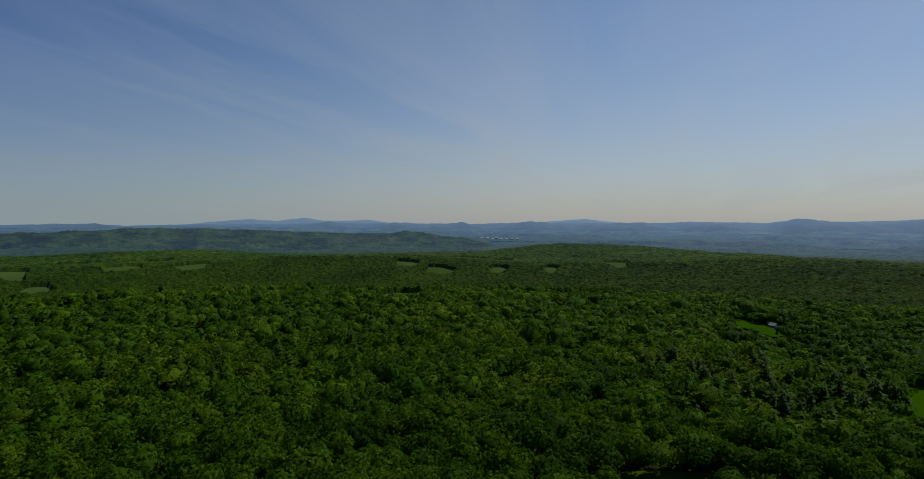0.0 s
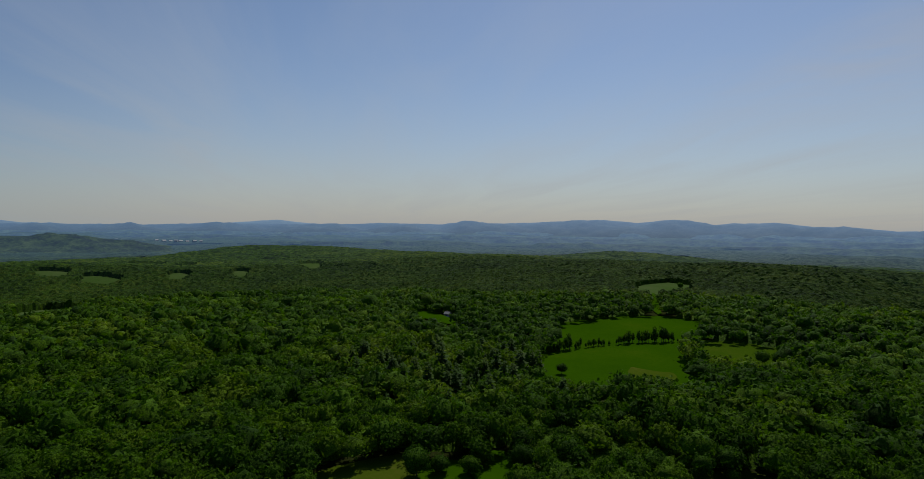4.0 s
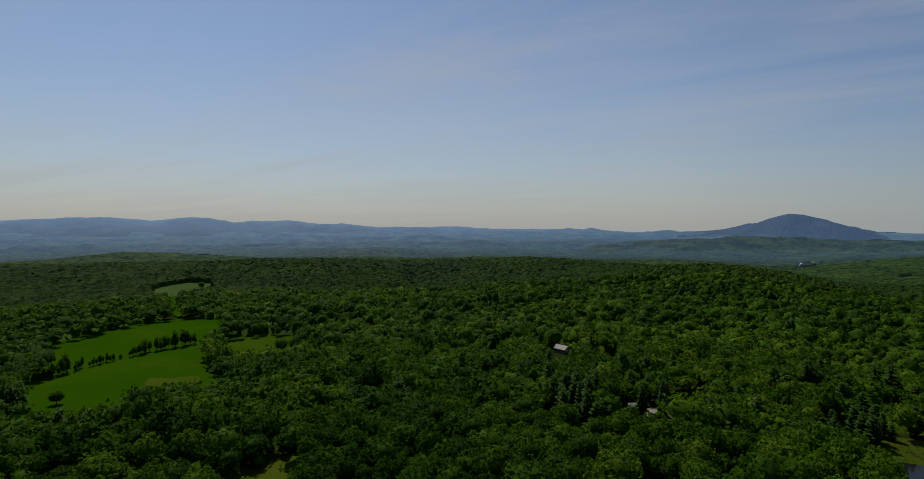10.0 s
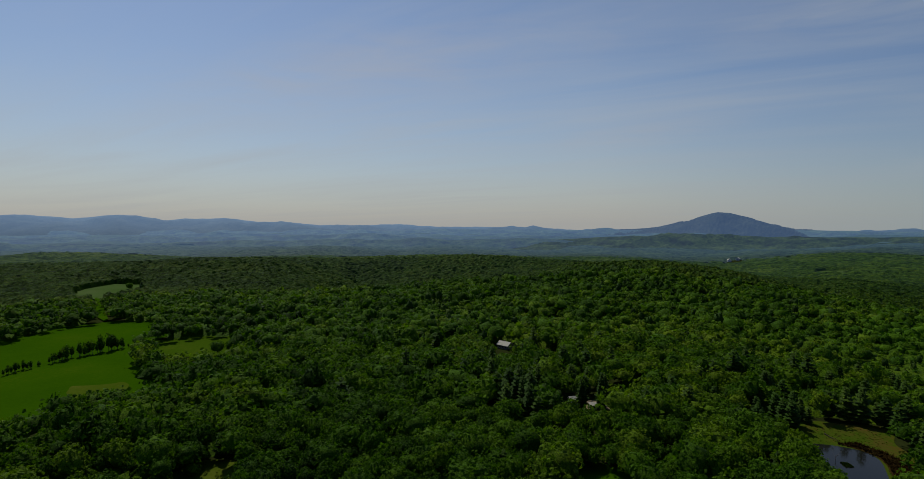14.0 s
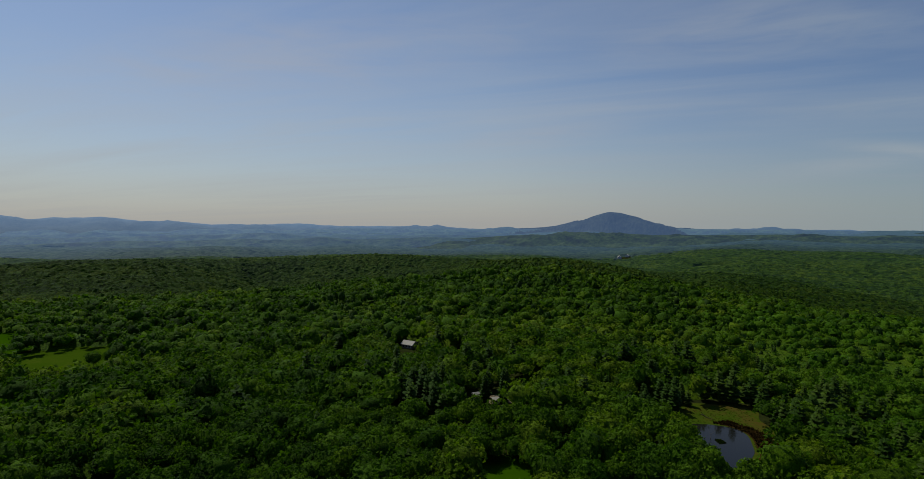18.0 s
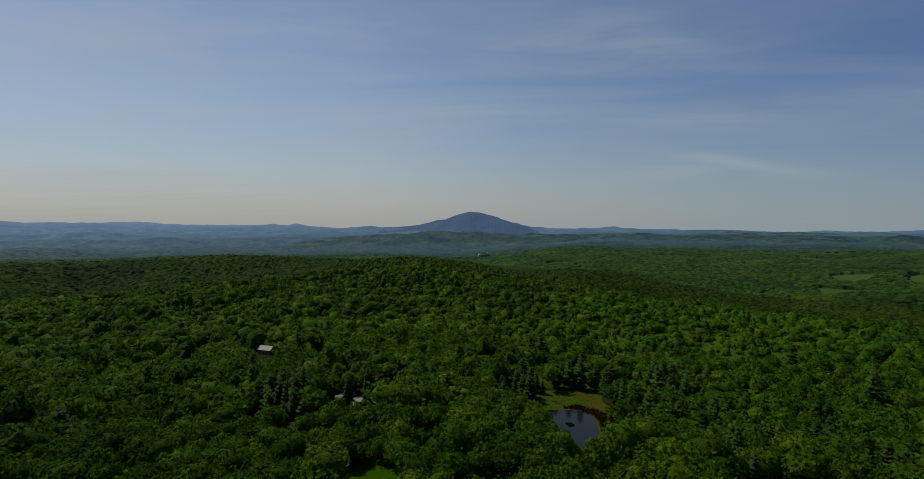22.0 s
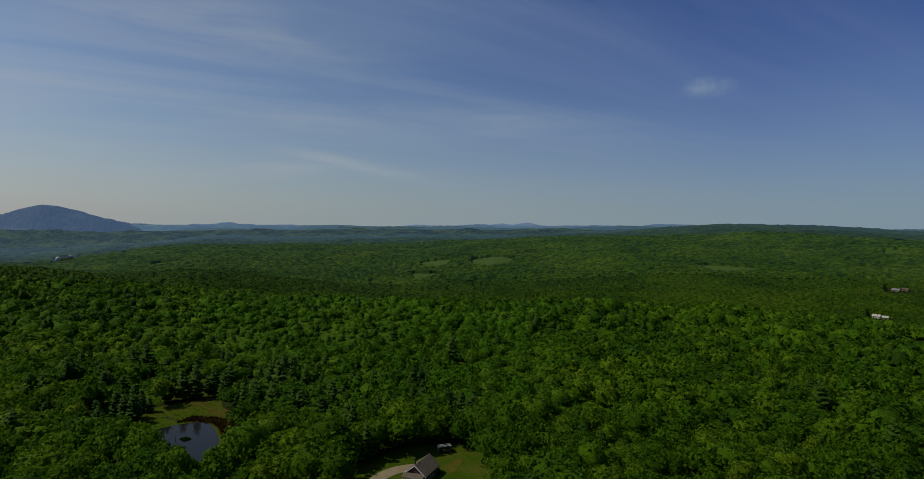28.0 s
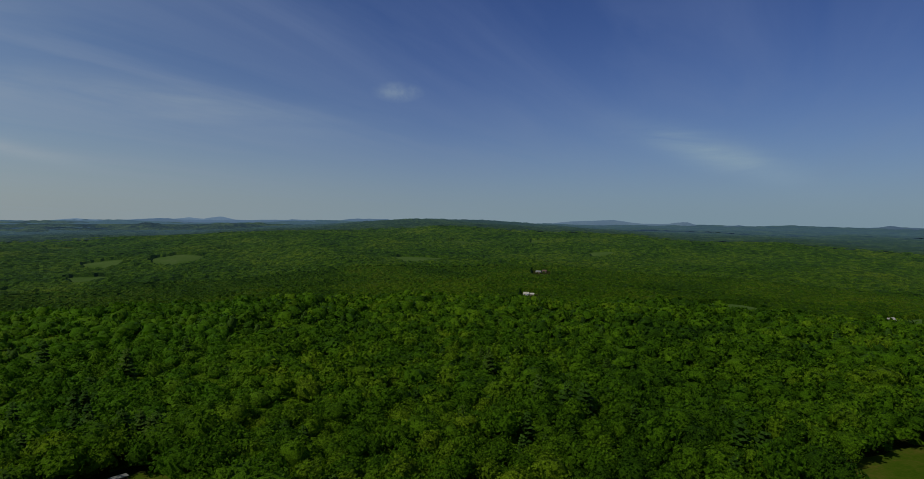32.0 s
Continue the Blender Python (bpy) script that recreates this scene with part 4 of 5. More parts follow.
def canopy_sheet(name, inner, outer, step, turn, gap, mat, label, grain=0.9):
    """Woods too far off to tell their leaves: one sheet of crowns that drops to the ground at every clearing."""
    tones = []

    def top(x, y, r):
        h, tone = crowns(x, y, gap, 5)
        tones.append(tone)
        grown_by = 1.0 + 0.20 * wobble(x, y, 62, 8) + 0.16 * wobble(x, y, 27, 18)
        z = 4.6 + 4.8 * h * grown_by + grain * rng.uniform(-1, 1, np.shape(x))
        return land(x, y) + np.where(open_land(x, y), -0.6, z)
    me = polar_sheet(name, np.arange(inner, outer + step, step), np.arange(-217, 43.01, turn), top, mat, False)
    me.polygons.foreach_set("use_smooth", np.zeros(len(me.polygons), bool))
    me.attributes.new("tone", "FLOAT", "POINT").data.foreach_set("value", tones[0].ravel().astype(np.float32))
    return tagged(new(name, me), label, "woodland", kind="stuff")


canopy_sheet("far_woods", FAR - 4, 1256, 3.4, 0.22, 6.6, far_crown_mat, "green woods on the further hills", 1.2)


def thicket(x, y, r):
    """Saplings and low boughs under the nearer crowns, kept back from the clearings."""
    bare = np.zeros(np.shape(x), bool)
    for dx, dy in ((0, 0), (10, 0), (-10, 0), (0, 10), (0, -10), (7, 7), (-7, 7), (7, -7), (-7, -7)):
        bare |= open_land(x + dx, y + dy, 1.15)
    return land(x, y) + np.where(bare, -1.5, 4.2 * (1 - 1.3 * np.clip(pine_share(x, y), 0, 0.8)) + 0.9 * wobble(x, y, 15, 28) + rng.uniform(-0.7, 0.7, np.shape(x)))


under = new("thicket", polar_sheet("thicket", np.concatenate([np.linspace(150, 330, 50), np.linspace(336, 616, 50)]), np.arange(-217, 43.1, 0.8), thicket, crown_mat, False))
tagged(under, "green saplings and low boughs under the near woods", "woodland", kind="stuff")
# ---- the distance: closed canopy, then hazy hills to the skyline ----
def canopy_height(x, y, r):
    grow = np.where(open_land(x, y, 1.10), -0.5, CANOPY)
    rough = 2.6 * wobble(x, y, 26, 21) + rng.uniform(-2.3, 2.3, np.shape(x)) + 1.5 * wobble(x, y, 90, 22)
    return land(x, y) + np.where(grow > 0, grow + rough, grow)


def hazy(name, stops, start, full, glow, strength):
    """Woods far off, with the haze put into their surface as a glow."""
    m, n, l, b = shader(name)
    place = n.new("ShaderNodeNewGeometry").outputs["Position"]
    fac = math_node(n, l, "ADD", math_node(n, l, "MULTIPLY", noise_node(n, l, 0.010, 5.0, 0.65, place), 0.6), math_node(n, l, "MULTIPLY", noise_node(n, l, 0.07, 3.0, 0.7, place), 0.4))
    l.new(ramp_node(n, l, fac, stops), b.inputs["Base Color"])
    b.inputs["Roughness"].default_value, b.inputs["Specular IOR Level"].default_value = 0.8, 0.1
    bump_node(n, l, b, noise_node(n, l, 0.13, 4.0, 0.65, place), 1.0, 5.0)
    emit_haze(n, l, b, place, start, full, glow, strength)
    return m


# the woods' own colours; the haze blue is emission added in these materials
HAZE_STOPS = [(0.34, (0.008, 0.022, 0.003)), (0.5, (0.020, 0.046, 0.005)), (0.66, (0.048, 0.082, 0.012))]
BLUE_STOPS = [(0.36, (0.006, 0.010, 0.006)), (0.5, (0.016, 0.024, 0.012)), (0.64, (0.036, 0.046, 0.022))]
canopy_mat = foliage("closed_canopy", LEAF_STOPS, grain=0.16, bump=3.5, through=0.0)
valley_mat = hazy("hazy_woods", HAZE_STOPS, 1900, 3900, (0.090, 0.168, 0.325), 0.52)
ridge_mat = hazy("hazed_hills", BLUE_STOPS, 3800, 5200, (0.116, 0.204, 0.345), 1.28)
peaks_mat = hazy("hazed_mountains", BLUE_STOPS, 3800, 5200, (0.15, 0.24, 0.37), 1.25)
outer_mat = foliage("outer_hazed_woods", SHADED_LEAF_STOPS, grain=0.35, bump=2.5, through=0.28, patch=0.006, sheet=True, haze_glow=(950, 3900, (0.088, 0.172, 0.285), 0.17))


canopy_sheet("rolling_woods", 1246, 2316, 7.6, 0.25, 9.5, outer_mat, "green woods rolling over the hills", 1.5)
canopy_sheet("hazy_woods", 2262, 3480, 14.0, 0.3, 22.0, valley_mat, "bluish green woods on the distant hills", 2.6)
view = np.concatenate([np.arange(-222, 48, 0.35), np.arange(48, 138, 3.0)])
hidden = new("hilltop_canopy", polar_sheet("hilltop_canopy", np.linspace(110, EDGE, 60), np.arange(43, 143.1, 1.5), lambda x, y, r: land(x, y) + CANOPY + rng.uniform(-2, 2, np.shape(x)), canopy_mat, False))
tagged(hidden, "green tree canopy on the hilltop", "woodland", kind="stuff")
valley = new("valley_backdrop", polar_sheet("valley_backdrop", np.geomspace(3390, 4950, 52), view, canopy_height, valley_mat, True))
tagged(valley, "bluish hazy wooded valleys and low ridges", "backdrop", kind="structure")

# skyline: bearing and height in degrees of its crests and saddles
CREST_B = (-222, -212, -205, -202.6, -197, -181.7, -174, -169.7, -167.8, -163.6, -160.5, -157.4, -152, -144.2, -142, -137, -129, -126.8, -123.5, -121, -118.5, -117, -113.7, -107, -94, -89, -84, -80, -76.3, -72, -68.4, -65, -62.7, -59.7, -56.5, -54.8, -53, -51.2, -48, -44.6, -41, -36, -33, -30.9, -28.4, -26, -22.6, -17.8, -11, -5.7, -1, 2.7, 8, 13, 18, 24, 27, 31, 34, 37, 39.5, 48)
CREST_E = (-0.6, -0.58, -0.74, -0.62, -0.82, -0.86, -0.54, -0.32, -0.48, -0.34, -0.64, -0.48, -0.58, -0.52, -0.7, -0.73, -0.72, -0.52, -0.6, -0.46, -0.56, -0.7, -0.76, -0.66, -0.57, -0.43, -0.3, -0.32, -0.06, -0.18, -0.15, 0.16, 0.16, 0.44, 0.41, 0.2, 0.52, 0.7, 0.42, 0.66, 0.48, 0.28, 0.27, 0.38, 0.08, 0.12, 0.19, 0.02, 0.02, -0.02, -0.18, -0.14, -0.12, -0.16, -0.24, -0.32, -0.36, -0.46, -0.3, -0.36, -0.44, -0.42)
# the farthest, palest peaks behind it
PEAK_B = (-222, -200, -197.2, -195.7, -194, -191.9, -190.6, -189.2, -187, -184.6, -181.5, -170, -152.3, -150.7, -149.3, -148.1, -146.5, -142, -139.5, -137, -118, -100, -60, -26, -17, -14.5, -11.9, -9.3, -5, 3, 7.5, 9.5, 11.6, 14.1, 15.8, 18.3, 20.7, 24.6, 27, 34, 40)
PEAK_E = (-1, -1, -0.77, -0.4, -0.54, -0.57, -0.42, -0.26, -0.36, -0.43, -0.86, -0.9, -0.6, -0.28, -0.5, -0.36, -0.6, -0.7, -0.46, -0.75, -0.8, -0.9, -0.3, -0.4, -0.1, 0.15, 0.37, 0.18, -0.1, -0.3, -0.1, 0.2, 0.08, 0.12, 0.38, 0.04, 0.22, -0.14, -0.38, -0.55, -0.6)


def ridge(name, distance, depth, crest, mat, label, bearings=np.arange(-222, 138, 0.3), floor_z=-60.0):
    """A long wooded ridge: it climbs to its crest and falls behind it."""
    a = np.radians(bearings)
    top = EYE_Z + distance * np.tan(np.radians(crest(bearings)))
    rows = []
    for u in np.linspace(-1, 0.25, 30):
        r = distance + depth * u
        lift = np.clip(1 - np.abs(u) ** 1.3, 0, 1) if u < 0 else 1 - 3 * u
        x, y = -r * np.sin(a), r * np.cos(a)
        # spurs and hollows, then the uneven tops of the woods
        rough = 26 * wobble(x, y, 270, 31) + 13 * wobble(x, y, 110, 32) + 6 * wobble(x, y, 48, 33)
        rows.append(np.stack([x, y, floor_z + (top - floor_z) * lift + rough * min(1.0, abs(u) * 5 + 0.08) * lift + 3.0 * rng.uniform(-1, 1, len(a)) * min(1.0, abs(u) * 5 + 0.2)], 1))
    V = np.stack(rows)
    n, k = V.shape[:2]
    i, j = np.meshgrid(np.arange(n - 1), np.arange(k if k > 1100 else k - 1), indexing="ij")
    p, q = i * k + j, i * k + (j + 1) % k
    tris = np.concatenate([np.stack([p, q, p + k], -1).reshape(-1, 3), np.stack([q, q + k, p + k], -1).reshape(-1, 3)])
    V = V.reshape(-1, 3)
    ob = new(name, mesh_tris(name, V, tris, mat, False))
    return tagged(ob, label, "hills", kind="structure")


def skyline(b):
    b = np.where(b > 48, b - 360, b)
    return np.interp(b, CREST_B, CREST_E, period=360) + 0.03 * wobble(b, b * 0, 1.1, 41) + 0.025 * wobble(b, b * 0, 0.4, 42)


def far_peaks(b):
    return np.interp(b, PEAK_B, PEAK_E) + 0.025 * wobble(b, b * 0, 0.9, 45)


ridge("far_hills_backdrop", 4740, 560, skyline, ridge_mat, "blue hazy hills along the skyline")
ridge("far_peaks_backdrop", 4900, 300, far_peaks, peaks_mat, "mountains on the horizon, pale blue with haze", np.arange(-222, 40, 0.2))


def rolling(level, swing, seed):
    """A low wooded ridge line that wavers about a level."""
    return lambda b: level + swing * (0.6 * wobble(b, b * 0 + seed, 9, seed) + 0.4 * wobble(b, b * 0 + seed, 3.4, seed + 1)) + 0.02 * wobble(b, b * 0, 0.6, seed + 2) - 1.0 * np.clip((-180 - b) / 8, 0, 1)


def haze_glow(name, stops, glow):
    """Woods with one even haze put into their surface as emission."""
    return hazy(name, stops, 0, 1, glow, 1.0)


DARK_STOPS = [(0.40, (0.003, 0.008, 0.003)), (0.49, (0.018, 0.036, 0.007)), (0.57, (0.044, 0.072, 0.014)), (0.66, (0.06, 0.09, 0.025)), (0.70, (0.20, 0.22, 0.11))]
# each farther ridge emits more blue, to imitate deeper haze
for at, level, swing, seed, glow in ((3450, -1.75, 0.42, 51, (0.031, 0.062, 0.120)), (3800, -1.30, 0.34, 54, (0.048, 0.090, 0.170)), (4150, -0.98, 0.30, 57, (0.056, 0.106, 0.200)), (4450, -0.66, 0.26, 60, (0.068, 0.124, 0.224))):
    ridge("low_hills_backdrop", at, 420, rolling(level, swing, seed), haze_glow("valley_woods", DARK_STOPS, glow), "blue-green wooded ridge in the hazy valley", np.arange(-128, 46, 0.3), -90.0)
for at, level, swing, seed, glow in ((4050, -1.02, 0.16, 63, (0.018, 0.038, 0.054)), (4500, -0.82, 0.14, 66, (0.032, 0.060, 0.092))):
    ridge("low_hills_backdrop", at, 420, rolling(level, swing, seed), haze_glow("plateau_woods", DARK_STOPS, glow), "dark green wooded ridge below the skyline", np.arange(-222, -120, 0.3), -90.0)
# haze painted in as emission: faint on the foothills, stronger on the mountain
near_ridge_mat = haze_glow("foothill_woods", DARK_STOPS, (0.017, 0.034, 0.062))
peak_mat = haze_glow("mountain_woods", BLUE_STOPS, (0.043, 0.080, 0.160))


def long_ridge(b):
    return np.interp(b, (-9, -6, -3, 3, 15, 22, 30, 38, 46), (-3.2, -2.9, -2.05, -1.32, -1.0, -.84, -.84, -1.12, -1.1)) + 0.03 * wobble(b, b * 0, 1.6, 71)


def foothill(b):
    return np.interp(b, (-178, -168, -158, -150, -140, -132, -126, -118, -107, -97, -91.5, -86, -82, -78), (-1.9, -1.5, -1.15, -.98, -.94, -1.02, -1.05, -1.05, -1.2, -1.25, -1.55, -2.3, -2.8, -3.2)) + 0.05 * wobble(b, b * 0, 2.1, 74)


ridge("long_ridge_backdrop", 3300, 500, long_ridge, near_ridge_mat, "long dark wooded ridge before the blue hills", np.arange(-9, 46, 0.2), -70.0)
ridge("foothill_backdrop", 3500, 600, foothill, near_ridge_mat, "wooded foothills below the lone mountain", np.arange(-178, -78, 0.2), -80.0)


def peak(b):
    """Its outline: a stepped shoulder on one side, a long even slope on the other."""
    at = (-126, -119, -116, -113.6, -111.5, -110, -108.3, -107.2, -105.9, -104.7, -103.2, -101.6, -99.5, -96.5, -93, -88, -82)
    up = (-1.6, -1.2, -.80, -.52, .02, .52, .98, 1.05, .78, .28, .06, -.32, -.54, -.72, -.9, -1.3, -1.7)
    return np.interp(b, at, up) + 0.03 * wobble(b, b * 0, 1.3, 43) + 0.02 * wobble(b, b * 0, 0.5, 44)


mountain = ridge("mountain_backdrop", 4560, 700, peak, peak_mat, "lone wooded mountain, blue with haze, rising over the valley", np.arange(-126, -82, 0.1), -80.0)

# ---- buildings ----
def prism(bm, x0, x1, y0, y1, z0, z1, zr):
    """A body with gables at both y ends, ridge along y."""
    xm = (x0 + x1) / 2
    v = [bm.verts.new(c) for c in ((x0, y0, z0), (x1, y0, z0), (x1, y1, z0), (x0, y1, z0), (x0, y0, z1), (x1, y0, z1), (x1, y1, z1), (x0, y1, z1), (xm, y0, zr), (xm, y1, zr))]
    for f in ((3, 2, 1, 0), (0, 1, 5, 8, 4), (2, 3, 7, 9, 6), (1, 2, 6, 5), (3, 0, 4, 7), (4, 8, 9, 7), (5, 6, 9, 8)):
        bm.faces.new([v[i] for i in f])
    return bm


def slab(bm, a, b, y0, y1, thick):
    """A roof slope from a to b (x, z), between y0 and y1."""
    v = []
    for y in (y0, y1):
        for (px, pz) in (a, b):
            v += [bm.verts.new((px, y, pz)), bm.verts.new((px, y, pz + thick))]
    for f in ((0, 1, 3, 2), (4, 6, 7, 5), (0, 2, 6, 4), (1, 5, 7, 3), (0, 4, 5, 1), (2, 3, 7, 6)):
        bm.faces.new([v[i] for i in f])
    bmesh.ops.recalc_face_normals(bm, faces=bm.faces)
    return bm


def window(parent, x, y, z, w, h, facing):
    """facing: 'x' or 'y' with its sign; a frame proud of the wall and a dark pane in it."""
    sx, sy = {"+x": (1, 0), "-x": (-1, 0), "+y": (0, 1), "-y": (0, -1)}[facing]
    def plate(half_w, half_h, d0, d1):
        if sx:
            return boxed(*sorted((x + sx * d0, x + sx * d1)), y - half_w, y + half_w, z - half_h, z + half_h)
        return boxed(x - half_w, x + half_w, *sorted((y + sy * d0, y + sy * d1)), z - half_h, z + half_h)
    frame_ob = part("window", plate(w / 2 + 0.09, h / 2 + 0.09, 0.0, 0.05), trim_mat, parent)
    part("pane", plate(w / 2, h / 2, 0.05, 0.07), glass_mat, frame_ob)


def house(name, x, y, turn, w, l, eave, top, wall, roof, label, flue=True, windows=2, z=None):
    """A plain gabled house; the ridge runs along its own y."""
    base = new(name)
    part("wall", prism(bmesh.new(), -w / 2, w / 2, -l / 2, l / 2, -0.4, eave, top - 0.12), wall, base)
    pitch = (top - eave) / (w / 2)
    over = 0.45
    for s in (-1, 1):
        part("roof_slope", slab(bmesh.new(), (s * (w / 2 + over), eave - over * pitch), (0, top), -l / 2 - over, l / 2 + over, 0.16), roof, base)
    for s in ("+y", "-y"):
        yy = l / 2 if s == "+y" else -l / 2
        for k in range(windows):
            window(base, (k - (windows - 1) / 2) * w / (windows + 0.4), yy, eave * 0.55, 1.0, 1.3, s)
    for s in ("+x", "-x"):
        xx = w / 2 if s == "+x" else -w / 2
        for k in range(windows + 1):
            if k == 1 and s == "+x":
                part("door", boxed(*sorted((xx, xx + 0.06)), -0.5, 0.5, 0.0, 2.05), log_mat, base)
            else:
                window(base, xx, (k - windows / 2) * l / (windows + 1.4), eave * 0.55, 1.0, 1.3, s)
    if flue:
        part("chimney", boxed(w * 0.12, w * 0.12 + 0.7, l * 0.1, l * 0.1 + 0.7, top - 1.2, top + 0.7), log_mat, base)
    base.matrix_basis = pose(x, y, float(land(x, y)) if z is None else z, 0, 0, turn)
    return tagged(base, label, "house")


# the cabin in the clearing: gable and porch towards the lawn
def cabin(x, y, turn):
    base = new("cabin")
    w, l, eave, top = 6.0, 8.0, 2.6, 4.9
    part("wall", prism(bmesh.new(), -w / 2, w / 2, -l / 2, l / 2, -0.5, eave, top - 0.15), log_mat, base)
    pitch, over = (top - eave) / (w / 2), 0.6
    for s in (-1, 1):
        part("roof_slope", slab(bmesh.new(), (s * (w / 2 + over), eave - over * pitch), (0, top), -l / 2 - 0.5, l / 2 + 0.7, 0.18), shingle_mat, base)
        part("bargeboard", slab(bmesh.new(), (s * (w / 2 + over), eave - over * pitch - 0.10), (0, top - 0.10), l / 2 + 0.705, l / 2 + 0.78, 0.32), trim_mat, base, "pale painted bargeboard")
    bm = bmesh.new()
    v = [bm.verts.new(c) for c in ((-w / 2 + 0.1, l / 2 + 0.01, eave), (w / 2 - 0.1, l / 2 + 0.01, eave), (0, l / 2 + 0.01, top - 0.25), (-w / 2 + 0.1, l / 2 + 0.06, eave), (w / 2 - 0.1, l / 2 + 0.06, eave), (0, l / 2 + 0.06, top - 0.25))]
    for f in ((0, 1, 2), (5, 4, 3), (0, 3, 4, 1), (1, 4, 5, 2), (2, 5, 3, 0)):
        bm.faces.new([v[i] for i in f])
    bmesh.ops.recalc_face_normals(bm, faces=bm.faces)
    part("gable_panel", bm, gable_mat, base, "red-brown boarded gable")
    window(base, 0.0, l / 2 + 0.06, 3.45, 0.9, 0.8, "+y")
    window(base, -2.0, l / 2, 1.4, 1.2, 1.3, "+y")
    window(base, 2.0, l / 2, 1.4, 1.2, 1.3, "+y")
    part("door", boxed(-0.5, 0.5, l / 2, l / 2 + 0.07, 0.1, 2.15), gable_mat, base)
    for yy in (-1.8, 0.0, 1.8):
        for s, xx in (("+x", w / 2), ("-x", -w / 2)):
            window(base, xx, yy, 1.4, 1.0, 1.1, s)
    bm = bmesh.new()
    bmesh.ops.create_cone(bm, cap_ends=True, segments=12, radius1=0.17, radius2=0.17, depth=2.2, matrix=pose(0.9, 2.6, 5.2))
    pipe = part("stove_pipe", bm, steel_mat, base)
    bm = bmesh.new()
    bmesh.ops.create_cone(bm, cap_ends=True, segments=12, radius1=0.32, radius2=0.1, depth=0.3, matrix=pose(0.9, 2.6, 6.45))
    part("cap", bm, steel_mat, pipe)
    y0, y1 = l / 2, l / 2 + 2.6
    part("deck", boxed(-w / 2, w / 2, y0, y1, -0.3, 0.12), log_mat, base)
    bm = bmesh.new()
    pv = [bm.verts.new(c) for c in ((-w / 2 - 0.2, y0 + 0.07, 2.62), (w / 2 + 0.2, y0 + 0.07, 2.62), (w / 2 + 0.2, y1 + 0.3, 2.15), (-w / 2 - 0.2, y1 + 0.3, 2.15), (-w / 2 - 0.2, y0 + 0.07, 2.74), (w / 2 + 0.2, y0 + 0.07, 2.74), (w / 2 + 0.2, y1 + 0.3, 2.27), (-w / 2 - 0.2, y1 + 0.3, 2.27))]
    for f in ((0, 1, 2, 3), (7, 6, 5, 4), (0, 4, 5, 1), (1, 5, 6, 2), (2, 6, 7, 3), (3, 7, 4, 0)):
        bm.faces.new([pv[i] for i in f])
    bmesh.ops.recalc_face_normals(bm, faces=bm.faces)
    part("porch_roof", bm, shingle_mat, base)
    for i in range(5):
        px = -w / 2 + 0.15 + i * (w - 0.3) / 4
        part("porch_post", boxed(px - 0.08, px + 0.08, y1 - 0.2, y1 - 0.04, 0.12, 2.2), trim_mat, base)
    for z in (0.45, 0.72, 0.98):
        part("rail", boxed(-w / 2 + 0.1, w / 2 - 0.1, y1 - 0.15, y1 - 0.09, z, z + 0.09), trim_mat, base)
    base.matrix_basis = pose(x, y, 0.15, 0, 0, turn)
    return tagged(base, "log cabin with grey-brown shingle roof, red gable and porch", "house")


cabin(103.5, -123.6, 12)


def open_shed(x, y, turn):
    """A lean-to with an open front and a pale tin roof on posts."""
    base = new("open_shed")
    part("back_wall", boxed(-2.7, 2.7, -1.7, -1.58, 0, 2.2), log_mat, base)
    for s in (-1, 1):
        part("side_wall", boxed(*sorted((s * 2.7, s * 2.58)), -1.57, 0.9, 0, 2.25), log_mat, base)
    for px in (-2.6, -0.9, 0.9, 2.6):
        part("post", boxed(px - 0.07, px + 0.07, 1.4, 1.54, 0, 2.35), log_mat, base)
    part("beam", boxed(-2.75, 2.75, 1.38, 1.56, 2.35, 2.52), log_mat, base)
    roof = slab(bmesh.new(), (-2.0, 2.22), (1.9, 2.62), -3.0, 3.0, 0.10)
    bmesh.ops.rotate(roof, verts=roof.verts, cent=(0, 0, 0), matrix=Matrix.Rotation(radians(90), 3, "Z"))
    part("roof", roof, tin_mat, base, "pale weathered tin roof")
    for i in range(6):
        part("stacked_log", boxed(-2.3, -0.9, -1.4 + 0.32 * i, -1.12 + 0.32 * i, 0.0, 0.9, bevel=0.06), log_mat, base)
    base.matrix_basis = pose(x, y, 0.2, 0, 0, turn) @ Matrix.Scale(0.75, 4)
    return tagged(base, "small open-fronted wooden shed with a pale tin roof", "shed")


open_shed(109.2, -141.3, 52)
house("house", 333.0, 16.5, -38, 5.2, 8.2, 2.5, 4.2, log_mat, metal_mat, "house with a pale grey metal roof deep in the woods")
house("outbuilding", 235.5, -16.8, 20, 2.6, 3.4, 2.1, 3.0, white_mat, metal_mat, "small white outbuilding beside a gravel yard", False, 1)
house("low_house", 230.0, -26.0, 8, 2.8, 6.5, 1.9, 2.6, log_mat, metal_mat, "long low house with a pale roof under tall pines", False, 2)
house("farmhouse", -503.0, -814.0, -58, 10.0, 19.0, 4.6, 8.6, white_mat, metal_mat, "white farmhouse with a pale roof at the edge of a paddock", True, 3)
house("house", -436.0, -788.0, -35, 9.0, 15.0, 3.2, 6.8, log_mat, brown_roof_mat, "brown-roofed house half hidden by trees")
